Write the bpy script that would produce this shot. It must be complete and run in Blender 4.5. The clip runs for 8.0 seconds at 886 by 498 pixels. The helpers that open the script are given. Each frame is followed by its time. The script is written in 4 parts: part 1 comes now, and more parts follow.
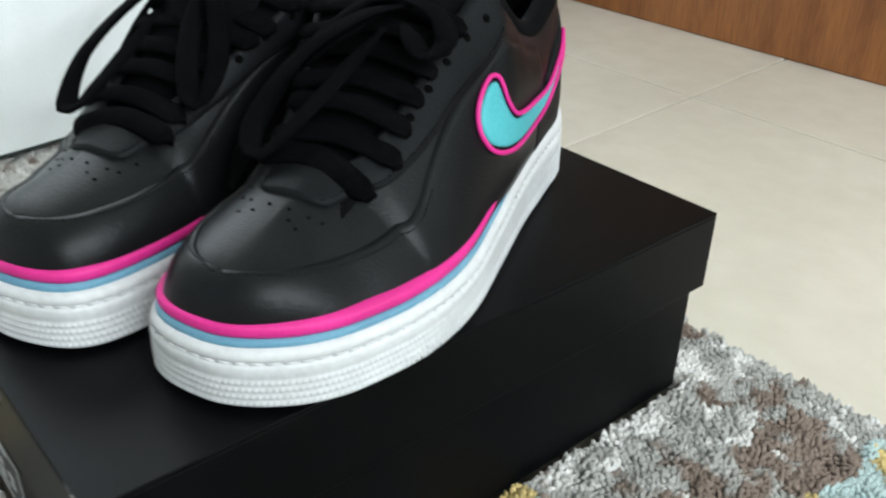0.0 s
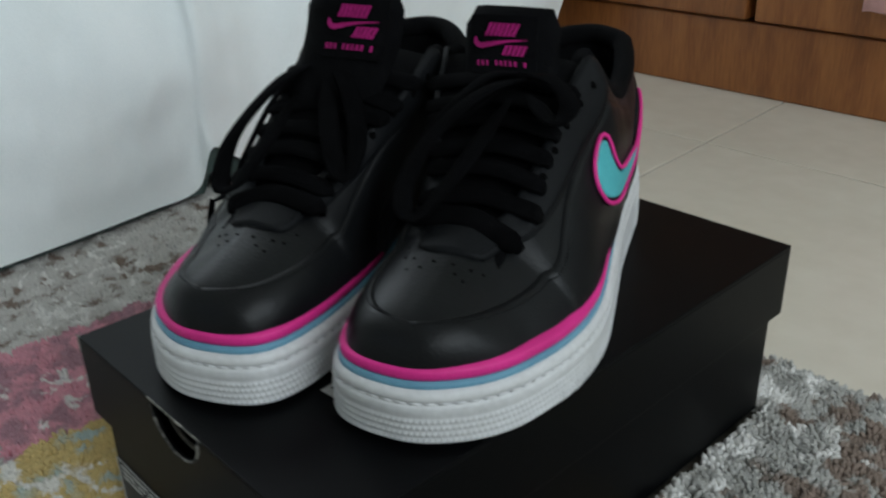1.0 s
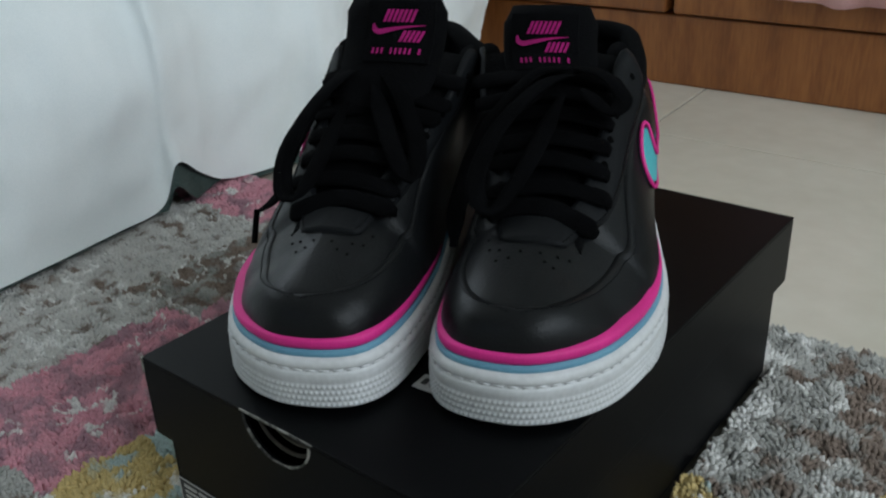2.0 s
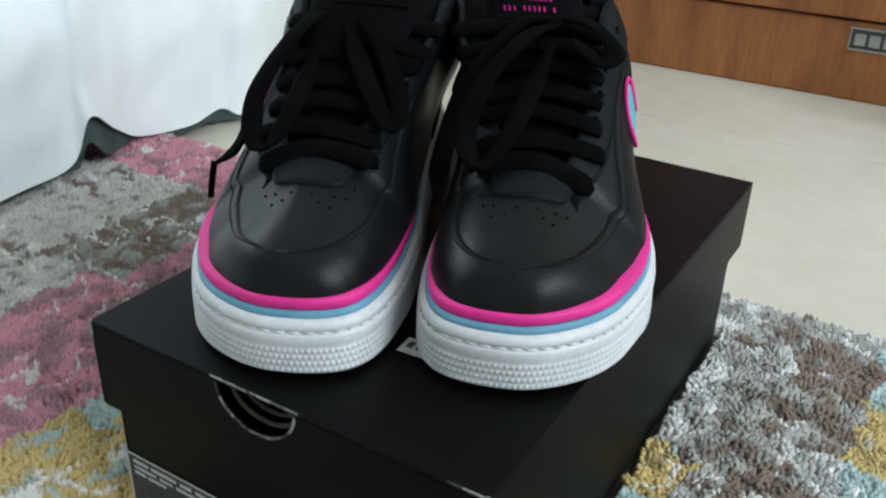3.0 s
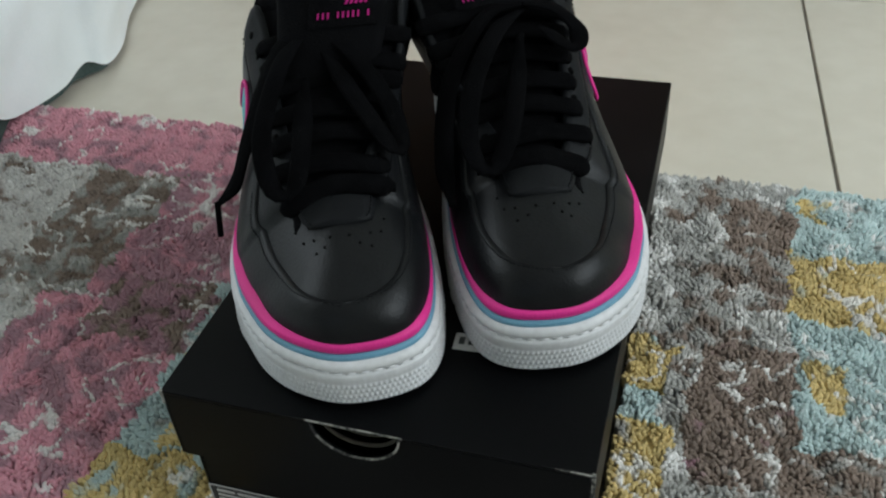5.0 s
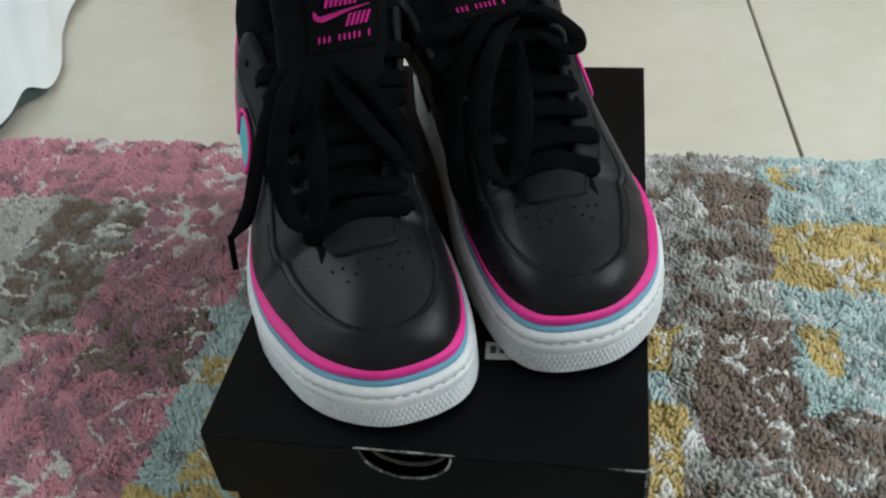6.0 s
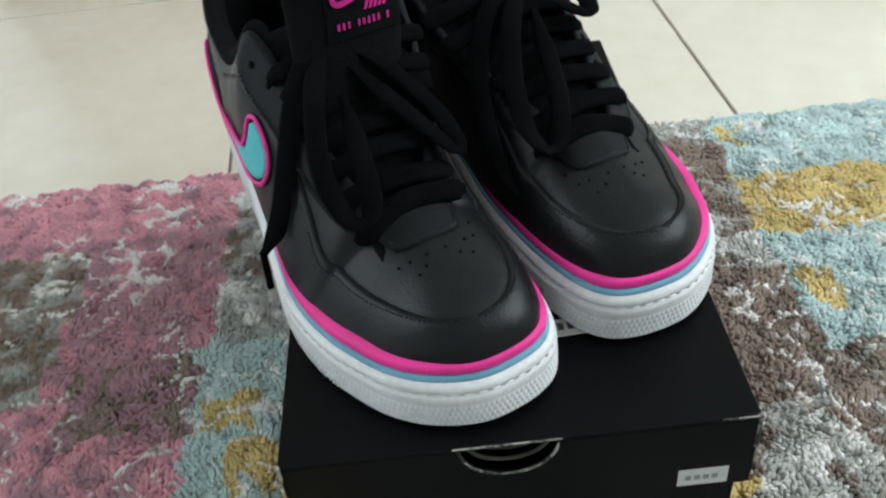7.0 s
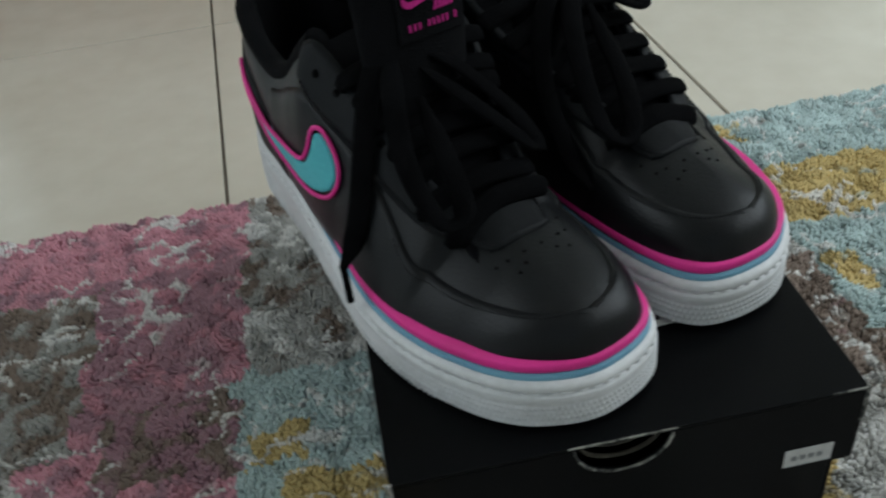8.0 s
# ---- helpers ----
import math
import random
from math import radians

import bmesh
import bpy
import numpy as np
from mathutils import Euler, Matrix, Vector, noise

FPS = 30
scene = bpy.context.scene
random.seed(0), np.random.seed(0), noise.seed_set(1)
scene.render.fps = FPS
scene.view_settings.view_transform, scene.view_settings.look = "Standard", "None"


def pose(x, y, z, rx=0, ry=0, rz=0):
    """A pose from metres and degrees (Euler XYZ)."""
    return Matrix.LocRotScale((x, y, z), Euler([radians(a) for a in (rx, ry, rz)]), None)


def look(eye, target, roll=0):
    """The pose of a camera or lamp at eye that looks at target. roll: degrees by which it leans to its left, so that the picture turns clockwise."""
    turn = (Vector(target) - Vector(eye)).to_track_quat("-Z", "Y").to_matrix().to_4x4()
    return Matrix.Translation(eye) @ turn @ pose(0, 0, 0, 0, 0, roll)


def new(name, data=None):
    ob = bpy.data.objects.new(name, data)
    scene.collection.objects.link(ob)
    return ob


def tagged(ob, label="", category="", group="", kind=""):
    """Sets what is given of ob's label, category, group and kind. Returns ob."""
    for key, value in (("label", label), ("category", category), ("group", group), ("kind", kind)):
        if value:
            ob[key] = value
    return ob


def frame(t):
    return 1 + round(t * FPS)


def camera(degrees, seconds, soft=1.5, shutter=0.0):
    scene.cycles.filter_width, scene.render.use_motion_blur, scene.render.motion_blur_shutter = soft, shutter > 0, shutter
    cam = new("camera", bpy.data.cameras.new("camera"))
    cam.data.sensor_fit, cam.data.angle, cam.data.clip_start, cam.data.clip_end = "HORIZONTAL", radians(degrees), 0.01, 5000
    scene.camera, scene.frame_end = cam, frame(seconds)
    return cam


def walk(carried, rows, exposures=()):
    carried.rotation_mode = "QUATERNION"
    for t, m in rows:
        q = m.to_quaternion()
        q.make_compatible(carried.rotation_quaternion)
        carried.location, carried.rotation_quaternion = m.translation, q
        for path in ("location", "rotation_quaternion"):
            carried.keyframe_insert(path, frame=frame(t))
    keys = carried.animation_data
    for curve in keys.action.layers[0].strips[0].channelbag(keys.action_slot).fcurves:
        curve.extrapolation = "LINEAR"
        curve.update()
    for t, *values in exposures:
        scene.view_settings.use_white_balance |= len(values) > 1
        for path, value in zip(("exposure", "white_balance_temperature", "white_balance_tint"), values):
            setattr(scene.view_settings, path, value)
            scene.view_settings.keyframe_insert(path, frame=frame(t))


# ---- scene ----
cam = camera(52.8, 8.0, soft=2.2, shutter=0.5)
PATH = [
    (0, (0.352, -0.053, 0.369), (-0.961, 1.092, -0.612), 1.6),
    (0.5, (0.345, -0.095, 0.377), (-0.973, 1.083, -0.558), -0.7),
    (1, (0.331, -0.138, 0.385), (-0.992, 1.089, -0.476), -1.6),
    (1.2, (0.321, -0.156, 0.4), (-0.96, 1.091, -0.495), -1.6),
    (2.3, (0.262, -0.227, 0.378), (-0.84, 1.205, -0.479), -1.9),
    (2.5, (0.257, -0.233, 0.371), (-0.818, 1.203, -0.513), -0.4),
    (3, (0.222, -0.223, 0.371), (-0.698, 1.298, -0.545), 1.8),
    (3.5, (0.2, -0.229, 0.38), (-0.667, 1.325, -0.534), -3.7),
    (4, (0.165, -0.242, 0.385), (-0.423, 1.381, -0.624), -2.0),
    (4.5, (0.129, -0.257, 0.434), (-0.361, 1.366, -0.626), -3.5),
    (5, (0.132, -0.248, 0.47), (-0.375, 1.226, -0.784), -4.2),
    (5.2, (0.126, -0.245, 0.48), (-0.374, 1.217, -0.79), -4.6),
    (6.3, (0.057, -0.255, 0.49), (-0.216, 1.231, -0.821), -6.5),
    (6.5, (0.035, -0.259, 0.478), (-0.191, 1.247, -0.819), -6.7),
    (7, (-0.021, -0.249, 0.467), (-0.038, 1.282, -0.819), -6.8),
    (7.5, (-0.053, -0.241, 0.454), (0.077, 1.301, -0.813), -5.9),
    (8, (-0.098, -0.242, 0.455), (0.057, 1.319, -0.785), -7.1),
]
# the clip's camera darkens and brightens its picture on the way
EXPOSURE = [(0.0, 0.3, 6500, 10), (0.5, 0.02, 6420, 10), (1.0, -0.72, 6380, 10), (1.2, -0.74, 6350, 10), (2.3, -0.68, 6200, 10), (2.5, -0.52, 6180, 10), (3.0, 0.08, 6200, 10), (3.5, -0.22, 6150, 10), (4.0, 0.3, 6300, 10), (4.5, -0.1, 6480, 10),
            (5.0, -0.35, 6480, 10), (5.2, -0.35, 6500, 10), (6.3, 0.08, 6450, 10), (6.5, 0.18, 6450, 10), (7.0, 0.3, 6450, 10), (7.5, 0.33, 6450, 10), (8.0, -0.52, 6400, 10)]
walk(cam, [(t, look(eye, target, roll)) for t, eye, target, roll in PATH], EXPOSURE)
from mathutils.geometry import tessellate_polygon

# room light: one tall window in the east wall, daylight from an overcast sky; west and south lamps are added fill
world = bpy.data.worlds.new("sky")
scene.world = world
world.use_nodes = True
wn = world.node_tree.nodes
sky = wn.new("ShaderNodeTexSky")
sky.sky_type, sky.sun_disc = "NISHITA", False
sky.sun_elevation, sky.sun_rotation = radians(42), radians(100)
wn["Background"].inputs["Strength"].default_value = 0.12
world.node_tree.links.new(sky.outputs["Color"], wn["Background"].inputs["Color"])


def area_lamp(name, x, y, z, target, w, h, watts, colour):
    lamp = bpy.data.lights.new(name, "AREA")
    lamp.shape, lamp.size, lamp.size_y = "RECTANGLE", w, h
    lamp.energy, lamp.color = watts, colour
    ob = new(name, lamp)
    ob.matrix_world = look((x, y, z), target)
    return ob


area_lamp("window_daylight", 2.17, 0.1, 1.5, (0, 0.1, 0.6), 2.0, 1.5, 60, (0.86, 0.965, 1.0))
# unseen fill lamps: west brightens the left side, south the fronts a little
area_lamp("west_fill_daylight", -2.17, 0.3, 1.65, (0, 0.3, 0.2), 1.7, 1.2, 32, (0.87, 0.965, 1.0))
area_lamp("south_fill_daylight", -0.4, -2.37, 1.6, (-0.2, 0.4, 0.3), 1.5, 1.3, 1.4, (0.87, 0.97, 1.0))


# ---- materials ----
def material(name, rough=0.5, metal=0.0):
    m = bpy.data.materials.new(name)
    m.use_nodes = True
    nodes, links = m.node_tree.nodes, m.node_tree.links
    b = nodes["Principled BSDF"]
    b.inputs["Roughness"].default_value, b.inputs["Metallic"].default_value = rough, metal
    return m, nodes, links, b


def ramp(nodes, links, source, stops):
    r = nodes.new("ShaderNodeValToRGB")
    while len(r.color_ramp.elements) < len(stops):
        r.color_ramp.elements.new(0.5)
    for e, (p, c) in zip(r.color_ramp.elements, stops):
        e.position, e.color = p, (*c, 1)
    links.new(source, r.inputs["Fac"])
    return r.outputs["Color"]


def grain(name, dark, light, scale=200.0, rough=0.5, bump=0.1, big=8.0, stretch=(1, 1, 1), metal=0.0, vor=0.0, dist=0.001, spread=0.12, gloss=0.5):
    """A surface with variation at two scales, and fine relief."""
    m, nodes, links, b = material(name, rough, metal)
    b.inputs["Specular IOR Level"].default_value = gloss
    tc, mp = nodes.new("ShaderNodeTexCoord"), nodes.new("ShaderNodeMapping")
    mp.inputs["Scale"].default_value = stretch
    links.new(tc.outputs["Object"], mp.inputs["Vector"])
    fine, wide = nodes.new("ShaderNodeTexNoise"), nodes.new("ShaderNodeTexNoise")
    fine.inputs["Scale"].default_value, wide.inputs["Scale"].default_value = scale, big
    fine.inputs["Detail"].default_value = wide.inputs["Detail"].default_value = 4
    for n in (fine, wide):
        links.new(mp.outputs["Vector"], n.inputs["Vector"])
    mix = nodes.new("ShaderNodeMath")
    mix.operation = "MULTIPLY_ADD"
    mix.inputs[1].default_value = 0.4
    links.new(fine.outputs["Fac"], mix.inputs[0])
    half = nodes.new("ShaderNodeMath")
    half.operation = "MULTIPLY"
    half.inputs[1].default_value = 0.6
    links.new(wide.outputs["Fac"], half.inputs[0])
    links.new(half.outputs[0], mix.inputs[2])
    links.new(ramp(nodes, links, mix.outputs[0], [(0.5 - spread, dark), (0.5 + spread, light)]), b.inputs["Base Color"])
    vary = nodes.new("ShaderNodeMapRange")
    vary.inputs["To Min"].default_value, vary.inputs["To Max"].default_value = max(0.02, rough - 0.08), min(1, rough + 0.1)
    links.new(wide.outputs["Fac"], vary.inputs["Value"])
    links.new(vary.outputs[0], b.inputs["Roughness"])
    if bump:
        bn = nodes.new("ShaderNodeBump")
        bn.inputs["Strength"].default_value, bn.inputs["Distance"].default_value = bump, dist
        height = fine.outputs["Fac"]
        if vor:
            v = nodes.new("ShaderNodeTexVoronoi")
            v.inputs["Scale"].default_value = vor
            links.new(mp.outputs["Vector"], v.inputs["Vector"])
            height = v.outputs["Distance"]
        links.new(height, bn.inputs["Height"])
        links.new(bn.outputs["Normal"], b.inputs["Normal"])
    return m


LEATHER = grain("black_leather", (0.0026, 0.0029, 0.0033), (0.0064, 0.0070, 0.0078), 900, 0.36, 0.25, 12, vor=700, dist=0.0004, gloss=0.19)
LEATHER_DULL = grain("black_leather_soft", (0.0030, 0.0034, 0.0040), (0.0072, 0.0079, 0.0090), 900, 0.55, 0.25, 12, vor=600, dist=0.0004, gloss=0.12)
LACE = grain("black_lace_cotton", (0.0008, 0.0008, 0.0010), (0.0028, 0.0028, 0.0032), 1500, 0.9, 0.6, 60, vor=1100, dist=0.0006, gloss=0.04)
CLOTH_BLACK = grain("black_mesh_cloth", (0.0012, 0.0012, 0.0014), (0.0035, 0.0035, 0.0042), 1200, 0.95, 0.5, 40, vor=900, dist=0.0006, gloss=0.08)
# near-black colour stands for the shade inside punched holes
HOLE_SHADE = grain("hole_shade", (0.0004, 0.0004, 0.0004), (0.0012, 0.0012, 0.0012), 200, 0.95, 0, gloss=0.06)
RUBBER = grain("white_rubber", (0.54, 0.54, 0.54), (0.66, 0.66, 0.665), 300, 0.5, 0.06, 20)
PINK = grain("hot_pink_webbing", (0.60, 0.012, 0.20), (0.76, 0.022, 0.27), 1500, 0.6, 0.5, 30, stretch=(1, 1, 0.04), dist=0.0005)
BLUE = grain("teal_blue_webbing", (0.10, 0.25, 0.36), (0.15, 0.34, 0.45), 1500, 0.6, 0.5, 30, stretch=(1, 1, 0.04), dist=0.0005)
THREAD = grain("pink_thread", (0.30, 0.010, 0.12), (0.46, 0.016, 0.19), 1500, 0.8, 0.5, 60, gloss=0.2)
TEAL = grain("turquoise_leather", (0.06, 0.35, 0.39), (0.09, 0.44, 0.48), 600, 0.55, 0.1, 30, gloss=0.25)
CARD = grain("black_card", (0.0010, 0.0011, 0.0013), (0.0026, 0.0028, 0.0033), 500, 0.40, 0.12, 6, dist=0.0004, gloss=0.08)
CARD_EDGE = grain("worn_card_edge", (0.015, 0.015, 0.014), (0.30, 0.29, 0.26), 260, 0.9, 0.2, 140, spread=0.06)
CARD_INSIDE = grain("brown_card", (0.05, 0.042, 0.033), (0.10, 0.085, 0.065), 300, 0.9, 0.2, 20)
PAPER = grain("grey_label_paper", (0.42, 0.41, 0.40), (0.55, 0.54, 0.52), 400, 0.8, 0.05, 30)
INK = grain("dark_ink", (0.03, 0.03, 0.03), (0.06, 0.06, 0.06), 300, 0.8, 0)
TILE = grain("cream_tile", (0.60, 0.55, 0.455), (0.70, 0.655, 0.56), 30, 0.22, 0.02, 5, spread=0.2)
GROUT = grain("grey_brown_grout", (0.15, 0.13, 0.105), (0.26, 0.235, 0.195), 200, 0.9, 0.3, 20)
WOOD = grain("orange_brown_wood", (0.20, 0.065, 0.016), (0.34, 0.125, 0.034), 40, 0.38, 0.06, 6, stretch=(6, 6, 0.7))
WOOD_DARK = grain("dark_plinth_wood", (0.13, 0.045, 0.014), (0.21, 0.075, 0.022), 40, 0.4, 0.06, 6, stretch=(6, 6, 0.7))
SHEET = grain("white_bed_sheet", (0.80, 0.84, 0.845), (0.88, 0.91, 0.91), 700, 0.85, 0.25, 10, vor=45, dist=0.0012)
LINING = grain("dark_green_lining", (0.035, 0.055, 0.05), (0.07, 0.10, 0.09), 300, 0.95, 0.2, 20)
INK2 = grain("faded_ink", (0.16, 0.16, 0.16), (0.24, 0.24, 0.24), 300, 0.8, 0)
METAL = grain("dull_plate_metal", (0.34, 0.34, 0.31), (0.50, 0.49, 0.45), 300, 0.35, 0.1, 40, metal=0.8)
TOWEL = grain("pink_towelling", (0.66, 0.36, 0.36), (0.78, 0.46, 0.45), 500, 0.95, 0.6, 20, vor=400)
BLACK_PLASTIC = grain("black_plastic", (0.006, 0.006, 0.007), (0.014, 0.014, 0.015), 200, 0.5, 0.05, 12, gloss=0.3)
WHITE_PLASTIC = grain("white_plastic", (0.66, 0.68, 0.67), (0.74, 0.76, 0.75), 200, 0.4, 0.03, 12)
BRAID = grain("grey_braid", (0.30, 0.30, 0.29), (0.62, 0.62, 0.60), 260, 0.7, 0.5, 120, vor=350, spread=0.05)
SPOTS = grain("spotted_cloth", (0.10, 0.045, 0.02), (0.55, 0.42, 0.24), 60, 0.9, 0.2, 45, spread=0.03)
WALL = grain("off_white_wall_paint", (0.64, 0.65, 0.61), (0.72, 0.73, 0.69), 60, 0.8, 0.1, 4)
CEIL = grain("white_ceiling_paint", (0.76, 0.76, 0.74), (0.82, 0.82, 0.80), 60, 0.85, 0.05, 4)


# ---- builders ----
def mesh(name, verts, faces, mat, smooth=True):
    me = bpy.data.meshes.new(name)
    me.from_pydata([tuple(v) for v in verts], [], [tuple(f) for f in faces])
    bm = bmesh.new()
    bm.from_mesh(me)
    bmesh.ops.remove_doubles(bm, verts=bm.verts, dist=0.00004)
    bmesh.ops.recalc_face_normals(bm, faces=bm.faces)
    bm.to_mesh(me)
    bm.free()
    if smooth:
        for p in me.polygons:
            p.use_smooth = True
    me.materials.append(mat)
    return me


def part(name, verts, faces, mat, parent=None, label="", smooth=True):
    ob = new(name, mesh(name, verts, faces, mat, smooth))
    ob.parent = parent
    if label:
        tagged(ob, label)
    return ob


def from_bm(name, bm, mat, parent=None, label="", smooth=False):
    me = bpy.data.meshes.new(name)
    bmesh.ops.recalc_face_normals(bm, faces=bm.faces)
    bm.to_mesh(me)
    bm.free()
    me.materials.append(mat)
    for p in me.polygons:
        p.use_smooth = smooth
    ob = new(name, me)
    ob.parent = parent
    if label:
        tagged(ob, label)
    return ob


def box_bm(x0, x1, y0, y1, z0, z1, bevel=0.0, seg=2):
    bm = bmesh.new()
    bmesh.ops.create_cube(bm, size=1, matrix=Matrix.Translation(((x0 + x1) / 2, (y0 + y1) / 2, (z0 + z1) / 2)) @ Matrix.Diagonal((x1 - x0, y1 - y0, z1 - z0, 1)))
    if bevel:
        bmesh.ops.bevel(bm, geom=list(bm.edges), offset=bevel, segments=seg, profile=0.5, affect="EDGES")
    return bm


def box_part(name, dims, mat, parent=None, bevel=0.002, label=""):
    return from_bm(name, box_bm(*dims, bevel=bevel), mat, parent, label)


def smooth_path(points, n, closed=False):
    """Catmull-Rom through the points, resampled evenly to n places."""
    p = np.array(points, float)
    m = len(p)
    out = []
    spans = m if closed else m - 1
    for i in range(spans):
        if closed:
            a, b, c, d = p[(i - 1) % m], p[i], p[(i + 1) % m], p[(i + 2) % m]
        else:
            b, c = p[i], p[i + 1]
            a, d = p[i - 1] if i else 2 * b - c, p[i + 2] if i + 2 < m else 2 * c - b
        for t in np.linspace(0, 1, 24, endpoint=False):
            out.append(0.5 * (2 * b + (c - a) * t + (2 * a - 5 * b + 4 * c - d) * t * t + (3 * b - a - 3 * c + d) * t ** 3))
    out.append(p[0] if closed else p[-1])
    out = np.array(out)
    far = np.r_[0, np.cumsum(np.linalg.norm(np.diff(out, axis=0), axis=1))]
    at = np.linspace(0, far[-1], n, endpoint=not closed)
    return np.stack([np.interp(at, far, out[:, k]) for k in range(out.shape[1])], 1)


def tube(points, a, b=None, sides=8, closed=False, up=(0, 0, 1), taper=None):
    """A swept tube with an elliptic section, a across and b along up. Returns verts and faces."""
    b = b or a
    p = np.array(points, float)
    n = len(p)
    if closed:
        tang = np.roll(p, -1, 0) - np.roll(p, 1, 0)
    else:
        tang = np.gradient(p, axis=0)
    verts, faces = [], []
    for i in range(n):
        t = tang[i] / (np.linalg.norm(tang[i]) + 1e-12)
        u = np.array(up[i] if np.ndim(up) == 2 else up, float)
        side = np.cross(t, u)
        if np.linalg.norm(side) < 0.05:
            side = np.cross(t, (1, 0.2, 0))
        side /= np.linalg.norm(side)
        top = np.cross(side, t)
        k = taper[i] if taper is not None else 1.0
        for j in range(sides):
            g = 2 * math.pi * j / sides
            verts.append(p[i] + k * (a * math.cos(g) * side + b * math.sin(g) * top))
    rings = n if closed else n - 1
    for i in range(rings):
        for j in range(sides):
            q, r = i * sides, ((i + 1) % n) * sides
            faces.append((q + j, q + (j + 1) % sides, r + (j + 1) % sides, r + j))
    if not closed:
        faces.append(tuple(range(sides))[::-1])
        faces.append(tuple((n - 1) * sides + j for j in range(sides)))
    return verts, faces


def lane(xs, ys):
    """A smooth function through the given values."""
    pts = smooth_path(list(zip(xs, ys)), 400)
    lo, hi, n = xs[0], xs[-1], 1000
    table = np.interp(np.linspace(lo, hi, n + 1), pts[:, 0], pts[:, 1]).tolist()

    def at(x):
        k = max(0.0, min(1.0, (x - lo) / (hi - lo))) * n
        i = min(int(k), n - 1)
        return table[i] + (table[i + 1] - table[i]) * (k - i)

    return at


def grid_faces(rows, cols, close=False, base=0):
    out = []
    for i in range(rows - 1):
        for j in range(cols if close else cols - 1):
            k = (j + 1) % cols
            out.append((base + i * cols + j, base + i * cols + k, base + (i + 1) * cols + k, base + (i + 1) * cols + j))
    return out


# ---- the room ----
RUG_Z = 0.02
LID_Z = 0.14
floor = box_part("floor", (-2.2, 2.2, -2.4, 1.8, -0.12, -0.003), GROUT, bevel=0)
tagged(floor, "cream glazed floor tiles with thin dark joints", "floor", kind="structure")
ceiling = box_part("ceiling", (-2.3, 2.3, -2.5, 1.9, 2.6, 2.7), CEIL, bevel=0)
tagged(ceiling, "plain white painted ceiling over the room", "ceiling", kind="structure")


def wall_with_window(name, along, at, thick, lo, hi, w0, w1, z0, z1):
    """A wall along x or y, with a window opening from w0 to w1 and z0 to z1."""
    bm = bmesh.new()
    for a, b, c, d in ((lo, w0, 0, 2.6), (w1, hi, 0, 2.6), (w0, w1, 0, z0), (w0, w1, z1, 2.6)):
        dims = (a, b, at, at + thick, c, d) if along == "x" else (at, at + thick, a, b, c, d)
        piece = box_bm(*dims)
        me = bpy.data.meshes.new("tmp")
        piece.to_mesh(me)
        piece.free()
        bm.from_mesh(me)
        bpy.data.meshes.remove(me)
    ob = from_bm(name, bm, WALL)
    return tagged(ob, "off-white painted wall of the room", "wall", kind="structure")


tagged(box_part("wall_north", (-2.3, 2.3, 1.8, 1.9, -0.1, 2.6), WALL, bevel=0), "off-white painted wall of the room", "wall", kind="structure")
# west and south openings are added, unseen, to suit the two fill lamps
wall_with_window("wall_west", "y", -2.3, 0.1, -2.4, 1.8, -0.6, 1.2, 1.0, 2.3)
wall_with_window("wall_east", "y", 2.2, 0.1, -2.4, 1.8, -0.95, 1.15, 0.75, 2.25)
wall_with_window("wall_south", "x", -2.5, 0.1, -2.3, 2.3, -1.2, 0.4, 0.95, 2.25)

# ---- shoe ----
LEN = 0.303
TAU = [0, 0.05, 0.1, 0.15, 0.2, 0.25, 0.3, 0.36, 0.42, 0.5, 0.6, 0.7, 0.8, 0.9, 0.95, 1]
W_OUT = lane(TAU, [0, 0.0115, 0.0232, 0.0350, 0.0445, 0.0515, 0.0575, 0.0612, 0.0605, 0.0545, 0.0470, 0.043, 0.040, 0.029, 0.017, 0])
W_IN = lane(TAU, [0, 0.0175, 0.0310, 0.0395, 0.0448, 0.0482, 0.0503, 0.0512, 0.0505, 0.0465, 0.0420, 0.0400, 0.038, 0.027, 0.016, 0])
SOLE_TOP = lane([0, 0.3, 0.5, 0.75, 1], [0.0285, 0.0272, 0.0300, 0.0365, 0.041])
RIDGE = lane([0, 0.006, 0.02, 0.05, 0.1, 0.17, 0.24, 0.32, 0.40, 0.47, 0.53, 0.575, 0.605, 0.645, 0.70, 0.77, 0.87, 0.95, 1.0],
             [0.032, 0.0405, 0.0485, 0.0545, 0.0595, 0.0645, 0.0705, 0.0805, 0.0940, 0.1075, 0.119, 0.128, 0.131, 0.121, 0.105, 0.099, 0.107, 0.115, 0.118])
THROAT = lane([0, 0.235, 0.255, 0.285, 0.4, 0.55, 0.62, 0.68, 0.76, 0.88, 0.95, 0.985, 1.0], [0, 0, 0.006, 0.014, 0.0185, 0.0215, 0.027, 0.032, 0.035, 0.033, 0.025, 0.013, 0])
FRONT, SPAN = 0.0062, LEN - 0.0115  # the upper stands a little inside the sole's edge


def tau(s):
    return math.acos(max(-1, min(1, 1 - 2 * s))) / math.pi


def axis_x(s):
    """The bend of the shoe's middle line towards its inner side at the toe."""
    return -0.010 * (1 - s) ** 2


def step(a, b, x):
    k = max(0.0, min(1.0, (x - a) / (b - a) if b != a else 0.0))
    return k * k * (3 - 2 * k)


# each shoe is worn to its own shape: how far the upper leans outwards, how the tongue sits
WORN = {"lean": 0.0, "back": 0.0, "down": 0.0, "aside": 0.0, "wide": 0.0}


